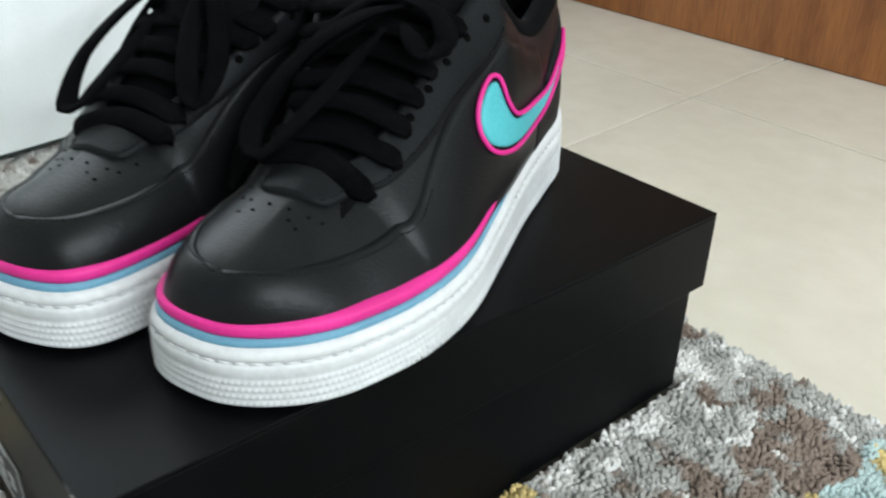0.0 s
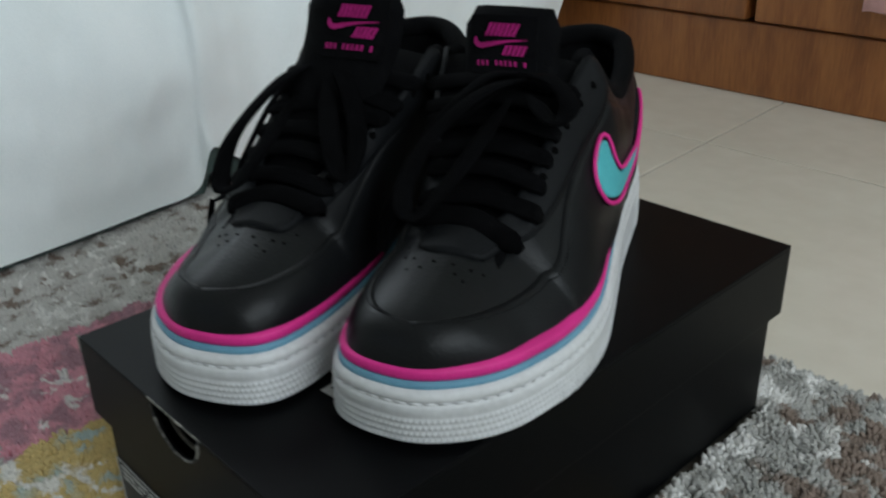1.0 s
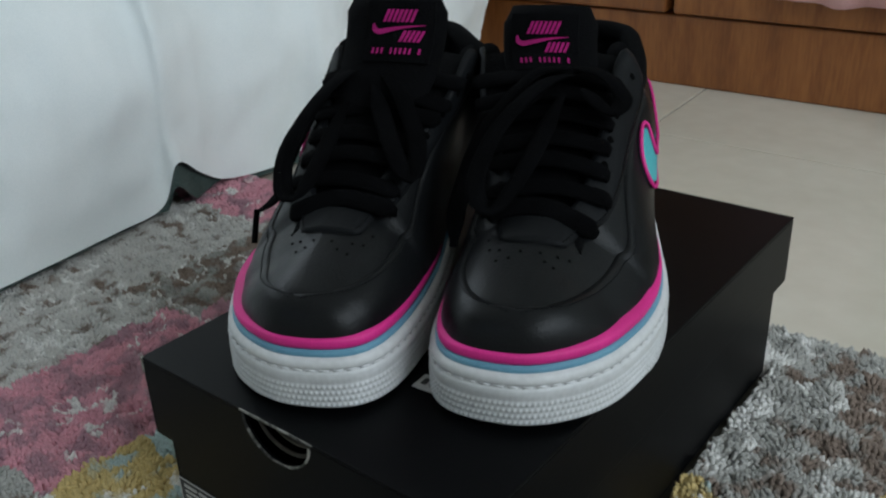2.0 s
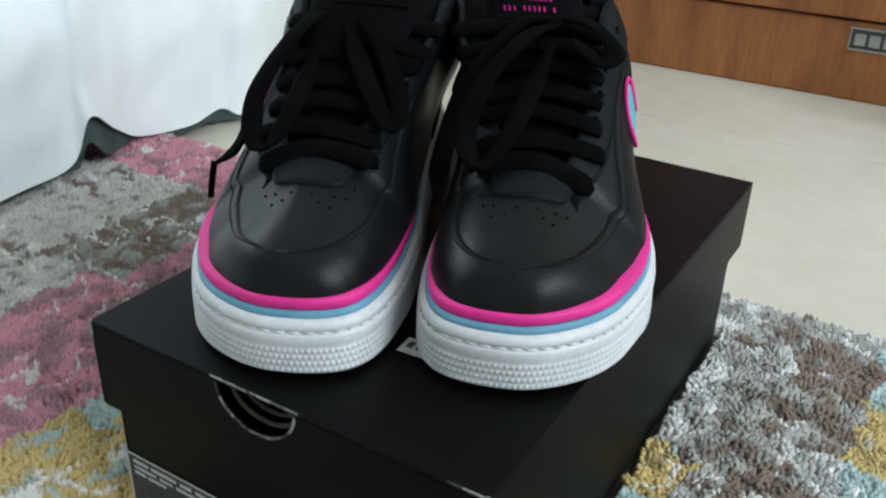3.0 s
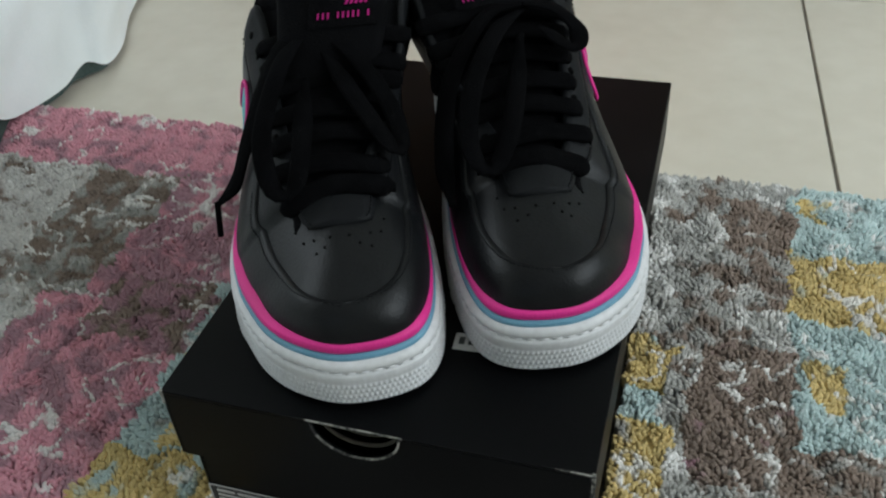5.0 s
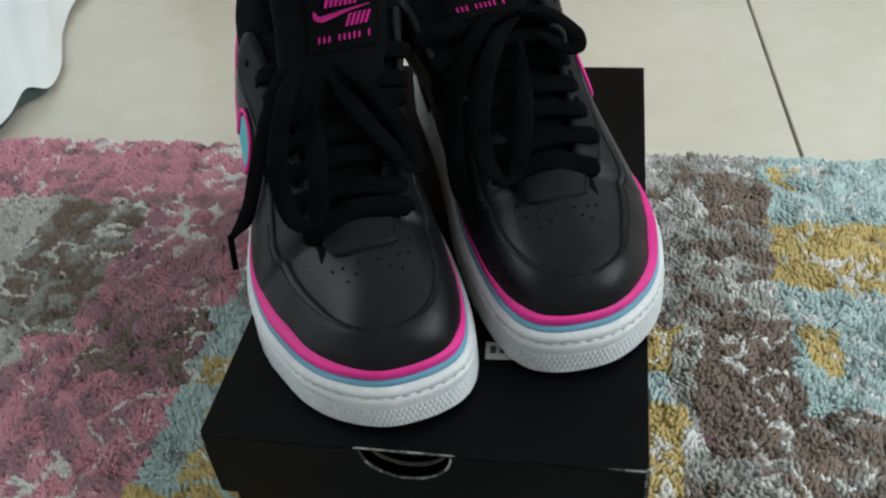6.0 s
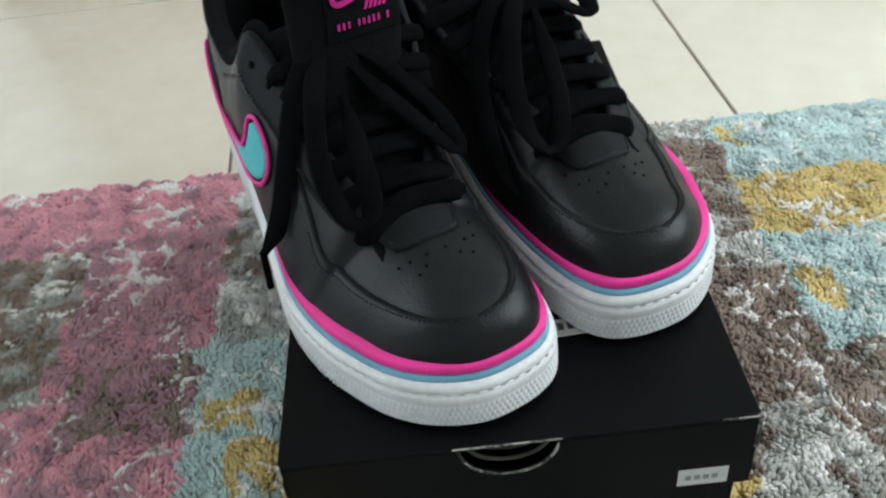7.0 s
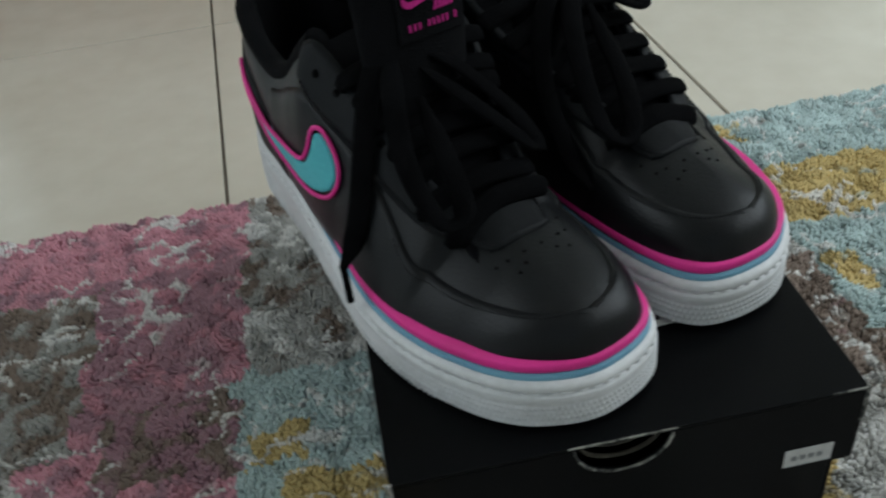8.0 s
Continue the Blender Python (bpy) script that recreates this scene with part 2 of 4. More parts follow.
def skin(side, s, v):
    """The upper's surface for the right foot: side +1 outer, -1 inner; s from toe to heel; v from the sole to the top edge."""
    t = tau(s)
    w = max(0.0, (W_OUT(t) if side > 0 else W_IN(t)) - (0.0055 - 0.0025 * step(0.45, 0.65, s)) * min(1, 7 * t, 7 * (1 - t)))
    z0, zt = SOLE_TOP(s), RIDGE(s)
    if side > 0:
        xt = min(THROAT(s), w)
    else:
        xt = min(THROAT(s) + 0.029 * step(0.25, 0.55, s) * (1 - step(0.80, 0.97, s)), w * (1 + 0.52 * step(0.25, 0.5, s)))
    z0 = min(z0, zt) - 0.002
    h = zt - z0
    b = step(0.42, 0.66, s)
    low = step(0.1, 0.45, s)
    if side > 0:
        full = step(0.16, 0.0, s)
        rise, reach = 0.36 + 0.38 * full, 0.28 + 0.40 * full
    else:
        rise, reach = 0.74 - 0.24 * low, 0.68 - 0.26 * low
    c1 = (w * (1 + 0.01 * (1 - b)), z0 + h * (rise * (1 - b) + 0.42 * b))
    c2 = (xt + (w - xt) * (reach * (1 - b) + 0.45 * b) + 0.010 * b * (1 - step(0.72, 0.95, s)), zt - h * 0.3 * b)
    k = 1 - v
    x = k ** 3 * w + 3 * k * k * v * c1[0] + 3 * k * v * v * c2[0] + v ** 3 * xt
    z = k ** 3 * z0 + 3 * k * k * v * c1[1] + 3 * k * v * v * c2[1] + v ** 3 * zt
    lean = WORN["lean"] * max(0.0, z - 0.035) / 0.09 * step(0.25, 0.5, s)
    return np.array([axis_x(s) + side * x + lean, FRONT + s * SPAN, z])


def skin_at(side, s, v, lift):
    """A place lifted off the upper along its normal."""
    p = skin(side, s, v)
    e = min(0.004, 0.3 * s + 0.0004)
    a = skin(side, min(1, s + e), v) - skin(side, max(0, s - e), v)
    b = skin(side, s, min(1, v + e)) - skin(side, s, max(0, v - e))
    n = np.cross(b, a) * side
    ln = np.linalg.norm(n)
    n = n / ln if ln > 1e-12 else np.array([0, 0, 1.0])
    out = p - np.array([axis_x(s), min(max(p[1], 0.05), 0.25), 0.02])
    if n @ out < 0:
        n = -n
    return p + lift * n


def skin_v(side, s, z):
    """The v at which the upper reaches the height z."""
    lo, hi = 0.0, 1.0
    for _ in range(18):
        mid = (lo + hi) / 2
        if skin(side, s, mid)[2] < z:
            lo = mid
        else:
            hi = mid
    return lo


def patch(sides, s0, s1, low, high, lift, ns=60, nv=8, dense=False):
    """A panel laid on the upper, from low(s) to high(s), with closed edges."""
    verts, faces = [], []
    for side in sides:
        base = len(verts)
        for i in range(ns + 1):
            f = i / ns
            if dense:
                f = 1 - math.cos(f * math.pi / 2)
            s = s0 + (s1 - s0) * f
            lo, hi = low(s), high(s)
            up = lift if 0 < i < ns or (i == 0 and s0 < 0.01) else -0.0008
            row = [skin_at(side, s, lo, -0.0008)]
            row += [skin_at(side, s, lo + (hi - lo) * j / nv, up * (0.55 if j == 0 or (j == nv and hi < 0.9985) else 1)) for j in range(nv + 1)]
            row += [skin_at(side, s, hi, -0.0008 if hi < 0.9985 else up)]
            verts += row
        faces += grid_faces(ns + 1, nv + 3, base=base)
    return verts, faces


def mirrored(verts, foot):
    return [(v[0] * foot, v[1], v[2]) for v in verts]


def sole_outline(n):
    """Places round the sole's edge with their outward directions, from the toe round the outer side."""
    pts = []
    for i in range(n):
        a = 2 * i / n
        side, t = (1, a) if a <= 1 else (-1, 2 - a)
        s = (1 - math.cos(math.pi * t)) / 2
        pts.append((axis_x(s) + side * (W_OUT(t) if side > 0 else W_IN(t)), s * LEN, s, side))
    pts = np.array(pts)
    # even spacing
    xy = np.vstack([pts[:, :2], pts[:1, :2]])
    far = np.r_[0, np.cumsum(np.linalg.norm(np.diff(xy, axis=0), axis=1))]
    at = np.linspace(0, far[-1], n, endpoint=False)
    out = np.stack([np.interp(at, far, np.r_[pts[:, k], pts[0, k]]) for k in range(3)], 1)
    d = np.roll(out[:, :2], -2, 0) - np.roll(out[:, :2], 2, 0)
    d /= np.linalg.norm(d, axis=1)[:, None]
    normal = np.stack([d[:, 1], -d[:, 0]], 1)
    centre = np.array([0, LEN / 2])
    flip = np.sign(((out[:, :2] - centre) * normal).sum(1).sum())
    return out, normal * flip


def sole_mesh(foot):
    n = 1120
    out, nor = sole_outline(n)
    prof = [(-0.010, 0.0), (-0.003, 0.0), (-0.0012, 0.0008)]
    rows = 17
    for j in range(rows):
        prof.append((0.0, 0.0018 + 0.0142 * j / (rows - 1)))
    prof += [(0.0004, 0.0175), (0.0005, 0.021), (0.0001, 0.0228), (-0.0014, 0.0236), (-0.0006, 0.0243), (-0.0002, 0.0262), (-0.0008, 0.0285), (-0.0028, 0.0300), (-0.0070, 0.0303), (-0.016, 0.0300)]
    verts = []
    for k, (off, z) in enumerate(prof):
        for i in range(n):
            s = out[i, 2]
            top = SOLE_TOP(s) / 0.030
            zz = z * (1 + (top - 1) * min(1, z / 0.022))
            zz += 0.0015 * max(0, 1 - s / 0.16) ** 2 * (1 - z / 0.04)
            o = off
            toe = step(0.30, 0.20, s)
            heel = step(0.80, 0.88, s)
            if 3 <= k < 3 + rows:
                j = k - 3
                bump = 0.0
                if max(toe, heel) > 0:
                    # rows of small studs round toe and heel
                    r, c = j // 4, i % 4
                    stud = (0.0008 if j % 4 in (1, 2) else -0.0002) * (1.0 if (c + 2 * (r % 2)) % 4 in (0, 1) else 0.05)
                    bump += stud * max(toe, heel)
                rib = step(0.16, 0.22, s) * (1 - heel)
                if j < 6 and rib > 0:
                    # upright ribs along the lower edge
                    bump += rib * (0.0008 if i % 5 in (0, 1, 2) else -0.0010)
                o += bump
            if k < 3 and step(0.16, 0.22, s) > 0.5 and i % 5 not in (0, 1, 2):
                zz += 0.0012
            verts.append((foot * (out[i, 0] + nor[i, 0] * o), out[i, 1] + nor[i, 1] * o, zz))
    faces = grid_faces(len(prof), n, close=True)
    faces.append(tuple(range(n)))
    m = len(verts) - n
    faces.append(tuple(m + i for i in range(n)))
    return verts, faces


def band(foot, z0, z1, inset, bulge, n=300):
    """A flat ribbon round the foot of the upper, just above the sole."""
    out, nor = sole_outline(n)
    verts = []
    prof = [(-0.006, 0.0), (0, 0.05), (bulge, 0.3), (bulge, 0.7), (0, 0.95), (-0.006, 1.0)]
    for off, f in prof:
        for i in range(n):
            s = out[i, 2]
            lift = SOLE_TOP(s)
            z = lift + z0 + (z1 - z0) * f + 0.0006 * max(0, 1 - s / 0.16) ** 2
            o = -inset + off
            verts.append((foot * (out[i, 0] + nor[i, 0] * o), out[i, 1] + nor[i, 1] * o, z))
    return verts, grid_faces(len(prof), n, close=True)


SWOOSH = [(0.1660, 0.0905), (0.1625, 0.0935), (0.1570, 0.0925), (0.1490, 0.0870), (0.1425, 0.0795), (0.1415, 0.0705), (0.1490, 0.0615), (0.166, 0.0558), (0.188, 0.0545), (0.211, 0.0570),
          (0.231, 0.0625), (0.248, 0.0705), (0.262, 0.0785), (0.272, 0.0865), (0.268, 0.0890), (0.257, 0.0825), (0.243, 0.0765), (0.226, 0.0712), (0.204, 0.0696), (0.187, 0.0698), (0.1755, 0.0722), (0.1690, 0.0800)]



def on_side(y, z, lift, side=1):
    s = (y - FRONT) / SPAN
    return skin_at(side, s, skin_v(side, s, z), lift)


def swoosh_fill(shape, lift, depth):
    """A flat-topped emblem that follows the shoe's side: its outline sewn to a row of cross cuts."""
    ring = smooth_path(shape, 120, closed=True) + np.array([0.0040, 0])
    bm = bmesh.new()
    rim = [bm.verts.new((y, z, 0)) for y, z in ring]
    for tri in tessellate_polygon([[v.co for v in rim]]):
        bm.faces.new([rim[k] for k in tri])
    for _ in range(4):
        bmesh.ops.subdivide_edges(bm, edges=[e for e in bm.edges if e.calc_length() > 0.004 and not e.is_boundary], cuts=1)
        bmesh.ops.triangulate(bm, faces=list(bm.faces))
    bm.verts.ensure_lookup_table()
    bm.verts.index_update()
    verts = [on_side(v.co.x, v.co.y, lift) for v in bm.verts]
    faces = [tuple(v.index for v in f.verts) for f in bm.faces]
    edges = [tuple(v.index for v in e.verts) for e in bm.edges if e.is_boundary]
    bm.free()
    base = len(verts)
    verts += [on_side(y, z, lift - depth) for y, z in ring]
    faces += [(i, j, base + j, base + i) for i, j in edges]
    return verts, faces


def shrink(shape, by):
    ring = smooth_path(shape, 60, closed=True)
    d = np.roll(ring, -1, 0) - np.roll(ring, 1, 0)
    d /= np.linalg.norm(d, axis=1)[:, None]
    n = np.stack([-d[:, 1], d[:, 0]], 1)
    area = (ring[:, 0] * np.roll(ring[:, 1], -1) - np.roll(ring[:, 0], -1) * ring[:, 1]).sum()
    return ring + n * by * np.sign(area)


def tongue_curve(f):
    pts = smooth_path([(0.066, 0.058), (0.095, 0.073), (0.120, 0.091), (0.142, 0.110), (0.157, 0.132), (0.166, 0.161)], 60)
    k = step(0.35, 0.85, f)
    return np.array([np.interp(f, np.linspace(0, 1, 60), pts[:, j]) for j in range(2)]) + k * np.array([WORN["back"], -WORN["down"]])


def shoe(foot, label, lean, back, down, aside, wide):
    """foot +1: right shoe, -1: left; the rest says how it is worn."""
    WORN.update(lean=lean, back=back, down=down, aside=aside, wide=wide)
    root = new("sneaker")
    tagged(root, label, "sneaker", "pair of sneakers on the shoebox")

    def add(name, vf, mat, lab="", smooth=True, parent=root):
        return part(name, mirrored(vf[0], foot), vf[1], mat, parent, lab, smooth)

    v, f = sole_mesh(foot)
    part("sole", v, f, RUBBER, root, "thick white rubber sole with studded toe")
    v, f = band(foot, -0.0015, 0.0030, 0.0038, 0.0008)
    part("blue_trim", v, f, BLUE, root, "thin blue woven edging above the sole")
    v, f = band(foot, 0.0028, 0.0086, 0.0046, 0.0007)
    part("pink_trim", v, f, PINK, root, "hot pink woven edging above the sole")
    # the upper
    ns, nv = 150, 24
    verts, faces = [], []
    for side in (1, -1):
        base = len(verts)
        for i in range(ns + 1):
            s = (1 - math.cos(math.pi * i / ns)) / 2
            verts += [skin(side, s, j / nv) for j in range(nv + 1)]
        faces += grid_faces(ns + 1, nv + 1, base=base)
    add("upper", (verts, faces), LEATHER, "black leather upper")
    # toe guard, wrapped round the toe
    edge = lane([0, 0.038, 0.041, 0.048, 0.06, 0.085, 0.13, 0.18, 0.24, 0.29, 0.34, 0.40, 0.50, 0.60, 0.68, 0.75], [1.0, 1.0, 0.91, 0.81, 0.71, 0.61, 0.53, 0.485, 0.465, 0.49, 0.565, 0.625, 0.65, 0.72, 0.85, 0.90])
    add("side_panel", patch((1, -1), 0.0003, 0.745, lambda s: 0.0, lambda s: min(1.0, edge(s)), 0.0014, 150, 12, True), LEATHER, "smooth black leather panel wrapped round toe and sides")
    # eyestays
    stay_low = lane([0.187, 0.189, 0.195, 0.21, 0.25, 0.32, 0.42, 0.52, 0.58, 0.618], [0.97, 0.86, 0.78, 0.735, 0.70, 0.665, 0.64, 0.64, 0.68, 0.80])
    for side in (1, -1):
        stay = add("eyestay", patch((side,), 0.187, 0.618, stay_low, lambda s: 1.0 if s < 0.25 else 0.998, 0.0024, 90, 6), LEATHER_DULL, "black leather lace panel with punched holes")
        # eyelets are closed plugs; their colour gives the shade of an open hole
        for q in (0.315, 0.37, 0.42, 0.47, 0.525, 0.573):
            c = skin_at(side, q, 0.85, 0.0026)
            up = skin_at(side, q, 0.85, 0.0060) - c
            up /= np.linalg.norm(up)
            e1 = np.cross(up, (0, 1, 0)); e1 /= np.linalg.norm(e1); e2 = np.cross(up, e1)
            ring = [c + 0.0021 * (math.cos(g) * e1 + math.sin(g) * e2) for g in np.linspace(0, 2 * math.pi, 10, endpoint=False)]
            deep = [p - up * 0.003 for p in ring]
            add("eyelet", (ring + deep, [tuple(range(10)), tuple(range(10, 20))] + [(i, (i + 1) % 10, 10 + (i + 1) % 10, 10 + i) for i in range(10)]), HOLE_SHADE, parent=stay)
    # heel counter and collar
    heel_top = lane([0.72, 0.8, 0.9, 1.0], [0.25, 0.62, 0.75, 0.78])
    add("heel_counter", patch((1, -1), 0.735, 0.9995, lambda s: 0.0, heel_top, 0.0019, 50, 6), LEATHER_DULL)
    rim = [skin(1, s, 1) for s in np.linspace(0.615, 0.999, 40)] + [skin(-1, s, 1) for s in np.linspace(0.999, 0.615, 40)]
    rim = smooth_path([p + np.array([-0.0048 * (1 if k < 40 else -1) * step(1.0, 0.9, s_), -0.002, 0]) for k, (p, s_) in enumerate(zip(rim, list(np.linspace(0.615, 0.999, 40)) + list(np.linspace(0.999, 0.615, 40)))) if k % 3 == 0], 90)
    add("collar", tube(rim, 0.0062, 0.0066, 10), CLOTH_BLACK, "padded black cloth collar")
    inner, n = [], len(rim)
    mid = np.array([0, 0.235, 0])
    for drop, pull in ((0.0, 0.10), (0.03, 0.14), (0.068, 0.22)):
        for p in rim:
            q = p + (np.array([mid[0], p[1] * 0.6 + mid[1] * 0.4, p[2]]) - p) * pull
            inner.append((q[0], q[1], max(0.034, q[2] - drop)))
    add("lining", (inner, grid_faces(3, n)), CLOTH_BLACK)
    insole = [(axis_x(s) + x, s * LEN, 0.0405) for s in np.linspace(0.3, 0.97, 24) for x in (-W_IN(tau(s)) * 0.78, W_OUT(tau(s)) * 0.78)]
    add("insole", (insole, grid_faces(24, 2)), CLOTH_BLACK)
    back = []
    for q in np.linspace(0.236, 0.60, 24):
        a, b = skin(1, q, 1), skin(-1, q, 1)
        for k in np.linspace(0, 1, 7):
            p = a + (b - a) * k
            back.append(p + np.array([0, 0, -0.0045 + 0.004 * math.sin(math.pi * k)]))
    add("tongue_gusset", (back, grid_faces(24, 7)), CLOTH_BLACK)
    # tongue
    tv, nt = [], 30
    for i in range(nt + 1):
        f = i / nt
        y, z = tongue_curve(f)
        a, b = tongue_curve(max(0, f - 0.02)), tongue_curve(min(1, f + 0.02))
        t = (b - a) / np.linalg.norm(b - a)
        ny, nz = -t[1], t[0]
        hw = 0.019 + (0.0065 + WORN["wide"]) * step(0.1, 0.85, f) - 0.005 * step(0.93, 1.0, f)
        th = (0.003 + 0.0035 * step(0.5, 0.8, f)) * (1 - 0.7 * step(0.94, 1, f))
        for j in range(16):
            g = 2 * math.pi * j / 16
            cx = hw * math.copysign(abs(math.cos(g)) ** 0.6, math.cos(g))
            ct = th * math.copysign(abs(math.sin(g)) ** 0.8, math.sin(g)) - 0.006 * (cx / hw) ** 2 * step(0.1, 0.5, f)
            tv.append((cx - 0.004 - (0.018 - WORN["aside"]) * step(0.4, 0.9, f), y + ny * ct, z + nz * ct))
    tf = grid_faces(nt + 1, 16, close=True) + [tuple(range(16)), tuple(nt * 16 + j for j in range(16))]
    tongue = add("tongue", (tv, tf), CLOTH_BLACK, "padded black tongue with a pink woven emblem")

    def on_tongue(x, f, lift):
        y, z = tongue_curve(f)
        a, b = tongue_curve(max(0, f - 0.02)), tongue_curve(min(1, f + 0.02))
        t = (b - a) / np.linalg.norm(b - a)
        inner = 1.6 * WORN["wide"]
        bow = 6.5 * (x - inner) ** 2
        return np.array([foot * (foot * x * foot - 0.004 - (0.018 - WORN["aside"]) * step(0.4, 0.9, f) - inner), y - t[1] * (0.0062 + lift - bow), z + t[0] * (0.0062 + lift - bow)])

    def tongue_bar(name, x0, x1, f0, f1, mat, lift, slant=0.0):
        vs = []
        for l in (lift, lift - 0.002):
            for f in np.linspace(f0, f1, 4):
                for x in np.linspace(x0, x1, 6):
                    vs.append(on_tongue(foot * (x + slant * (f - f0)), f, l))
        fs = grid_faces(4, 6) + grid_faces(4, 6, base=24)
        edge_ids = [0, 1, 2, 3, 4, 5, 11, 17, 23, 22, 21, 20, 19, 18, 12, 6]
        fs += [(edge_ids[k], edge_ids[(k + 1) % 16], edge_ids[(k + 1) % 16] + 24, edge_ids[k] + 24) for k in range(16)]
        part(name, vs, fs, mat, tongue, smooth=False)

    def tongue_shape(name, pts, mat, lift):
        ring = smooth_path(pts, 40, closed=True)
        tris = [tuple(q) for q in tessellate_polygon([[Vector((a, b * 0.14, 0)) for a, b in ring]])]
        m = len(ring)
        vs = [on_tongue(foot * a, b, lift) for a, b in ring] + [on_tongue(foot * a, b, lift - 0.002) for a, b in ring]
        fs = tris + [(k, (k + 1) % m, m + (k + 1) % m, m + k) for k in range(m)]
        part(name, vs, fs, mat, tongue, smooth=False)

    tongue_bar("woven_label", -0.0185, 0.0185, 0.745, 0.965, CLOTH_BLACK, 0.0008)
    # slanted upper word, sweeping stroke, slanted lower word, small line: plain strokes
    for k in range(7):
        x = -0.0098 + 0.0025 * k
        tongue_bar("emblem_bar", x, x + 0.0015, 0.893, 0.938, THREAD, 0.0014, 0.06)
    tongue_shape("emblem_stroke", [(-0.0150, 0.888), (-0.0158, 0.864), (-0.0125, 0.846), (-0.0060, 0.855), (0.0030, 0.871), (0.0150, 0.883), (0.0040, 0.880), (-0.0060, 0.872), (-0.0115, 0.866), (-0.0135, 0.872)], THREAD, 0.0014)
    for k in range(5):
        x = 0.0000 + 0.0025 * k
        tongue_bar("emblem_bar", x, x + 0.0015, 0.820, 0.862, THREAD, 0.0014, 0.06)
    for k in range(11):
        x = -0.0140 + 0.0026 * k
        if k not in (3, 9):
            tongue_bar("emblem_letter_bar", x, x + 0.0011, 0.774, 0.796, THREAD, 0.0014)
    # emblem on the outer side
    emblem = add("side_emblem", swoosh_fill(shrink(SWOOSH, 0.0029), 0.0030, 0.003), TEAL, "turquoise leather emblem with a pink corded outline")
    ring = smooth_path(SWOOSH, 130, closed=True) + np.array([0.0040, 0])
    path = [on_side(y, z, 0.0028) for y, z in ring]
    ups = [on_side(y, z, 0.006) - on_side(y, z, 0.0) for y, z in ring]
    add("cord", tube(path, 0.0013, 0.0012, 8, True, np.array(ups)), PINK, parent=emblem)
    # vent holes in the toe: raised discs, the dark inside painted as their colour
    for side, row in ((1, 0), (-1, 0)):
        for s, vv in ((0.205, 0.66), (0.200, 0.76), (0.175, 0.70), (0.170, 0.78), (0.142, 0.78), (0.148, 0.86), (0.165, 0.92)):
            c = skin_at(side, s, vv, 0.0005)
            up = skin_at(side, s, vv, 0.003) - c
            up /= np.linalg.norm(up)
            e1 = np.cross(up, (0, 1, 0)); e1 /= np.linalg.norm(e1); e2 = np.cross(up, e1)
            rg = [c + 0.0007 * (math.cos(g) * e1 + math.sin(g) * e2) for g in np.linspace(0, 2 * math.pi, 8, endpoint=False)]
            dp = [p - up * 0.002 for p in rg]
            add("vent_hole", (rg + dp, [tuple(range(8))] + [(i, (i + 1) % 8, 8 + (i + 1) % 8, 8 + i) for i in range(8)]), HOLE_SHADE)
    # laces across the throat, wide over the lace panels
    lace_v = lane([0.25, 0.30, 0.36, 0.45, 0.53], [0.61, 0.70, 0.80, 0.865, 0.885])
    for k, q in enumerate((0.258, 0.303, 0.348, 0.393, 0.438, 0.48, 0.518)):
        va = lace_v(q)
        a, b = skin_at(1, q, va, 0.0018), skin_at(-1, q + 0.006 * (-1) ** k, va + 0.02, 0.0018)
        a2, b2 = skin_at(1, q, min(0.97, va + 0.08), 0.0048), skin_at(-1, q + 0.006 * (-1) ** k, min(0.97, va + 0.08), 0.0048)
        m = (a + b) / 2
        m[2] = max(a2[2], b2[2]) + 0.0040
        pts = smooth_path([a, a2, m, b2, b], 26)
        na, nb = skin_at(1, q, 0.80, 0.01) - skin_at(1, q, 0.80, 0.0), skin_at(-1, q, 0.80, 0.01) - skin_at(-1, q, 0.80, 0.0)
        ks = np.linspace(0, 1, 26)[:, None]
        ups = na / np.linalg.norm(na) * (1 - ks) ** 2 + nb / np.linalg.norm(nb) * ks ** 2 + np.array([0, -0.25, 1.0]) * 2 * ks * (1 - ks)
        thin = np.array([0.45 + 0.55 * step(0, 0.12, min(k, 1 - k)) for k in np.linspace(0, 1, 26)])
        add("lace", tube(pts, 0.0056, 0.0019, 10, up=ups, taper=thin), LACE, "flat black cotton lace")
    # seams: short raised stitches
    def stitches(name, places, ups, mat, parent, size=0.0004, length=0.6):
        verts, faces = [], []
        p = np.array(places)
        for i in range(0, len(p) - 1, 2):
            v, f = tube([p[i], p[i] + (p[i + 1] - p[i]) * 2 * length], size, size, 5, up=ups)
            faces += [tuple(len(verts) + q for q in g) for g in f]
            verts += v
        ob = part(name, mirrored(verts, foot), faces, mat, parent)
        tagged(ob, kind="stuff")

    for side in (1, -1):
        line = smooth_path([skin_at(side, q, max(0.02, min(1, edge(q)) - 0.055), 0.0015) for q in np.linspace(0.034, 0.33, 26)], 90)
        stitches("stitching", line, (0, 0, 1), LEATHER_DULL, root)
        line = smooth_path([skin_at(side, q, stay_low(q) + 0.035, 0.0026) for q in np.linspace(0.20, 0.60, 26)], 110)
        stitches("stitching", line, (0, 0, 1), LEATHER_DULL, root)
    ring, nor = sole_outline(220)
    line = [(p[0] - 0.0006 * q[0], p[1] - 0.0006 * q[1], 0.0237 * (1 + (SOLE_TOP(p[2]) / 0.03 - 1)) + 0.0006 * max(0, 1 - p[2] / 0.16) ** 2) for p, q in zip(ring, nor)]
    stitches("sole_stitching", line, (0, 0, 1), RUBBER, root, 0.0006, 0.72)
    return root


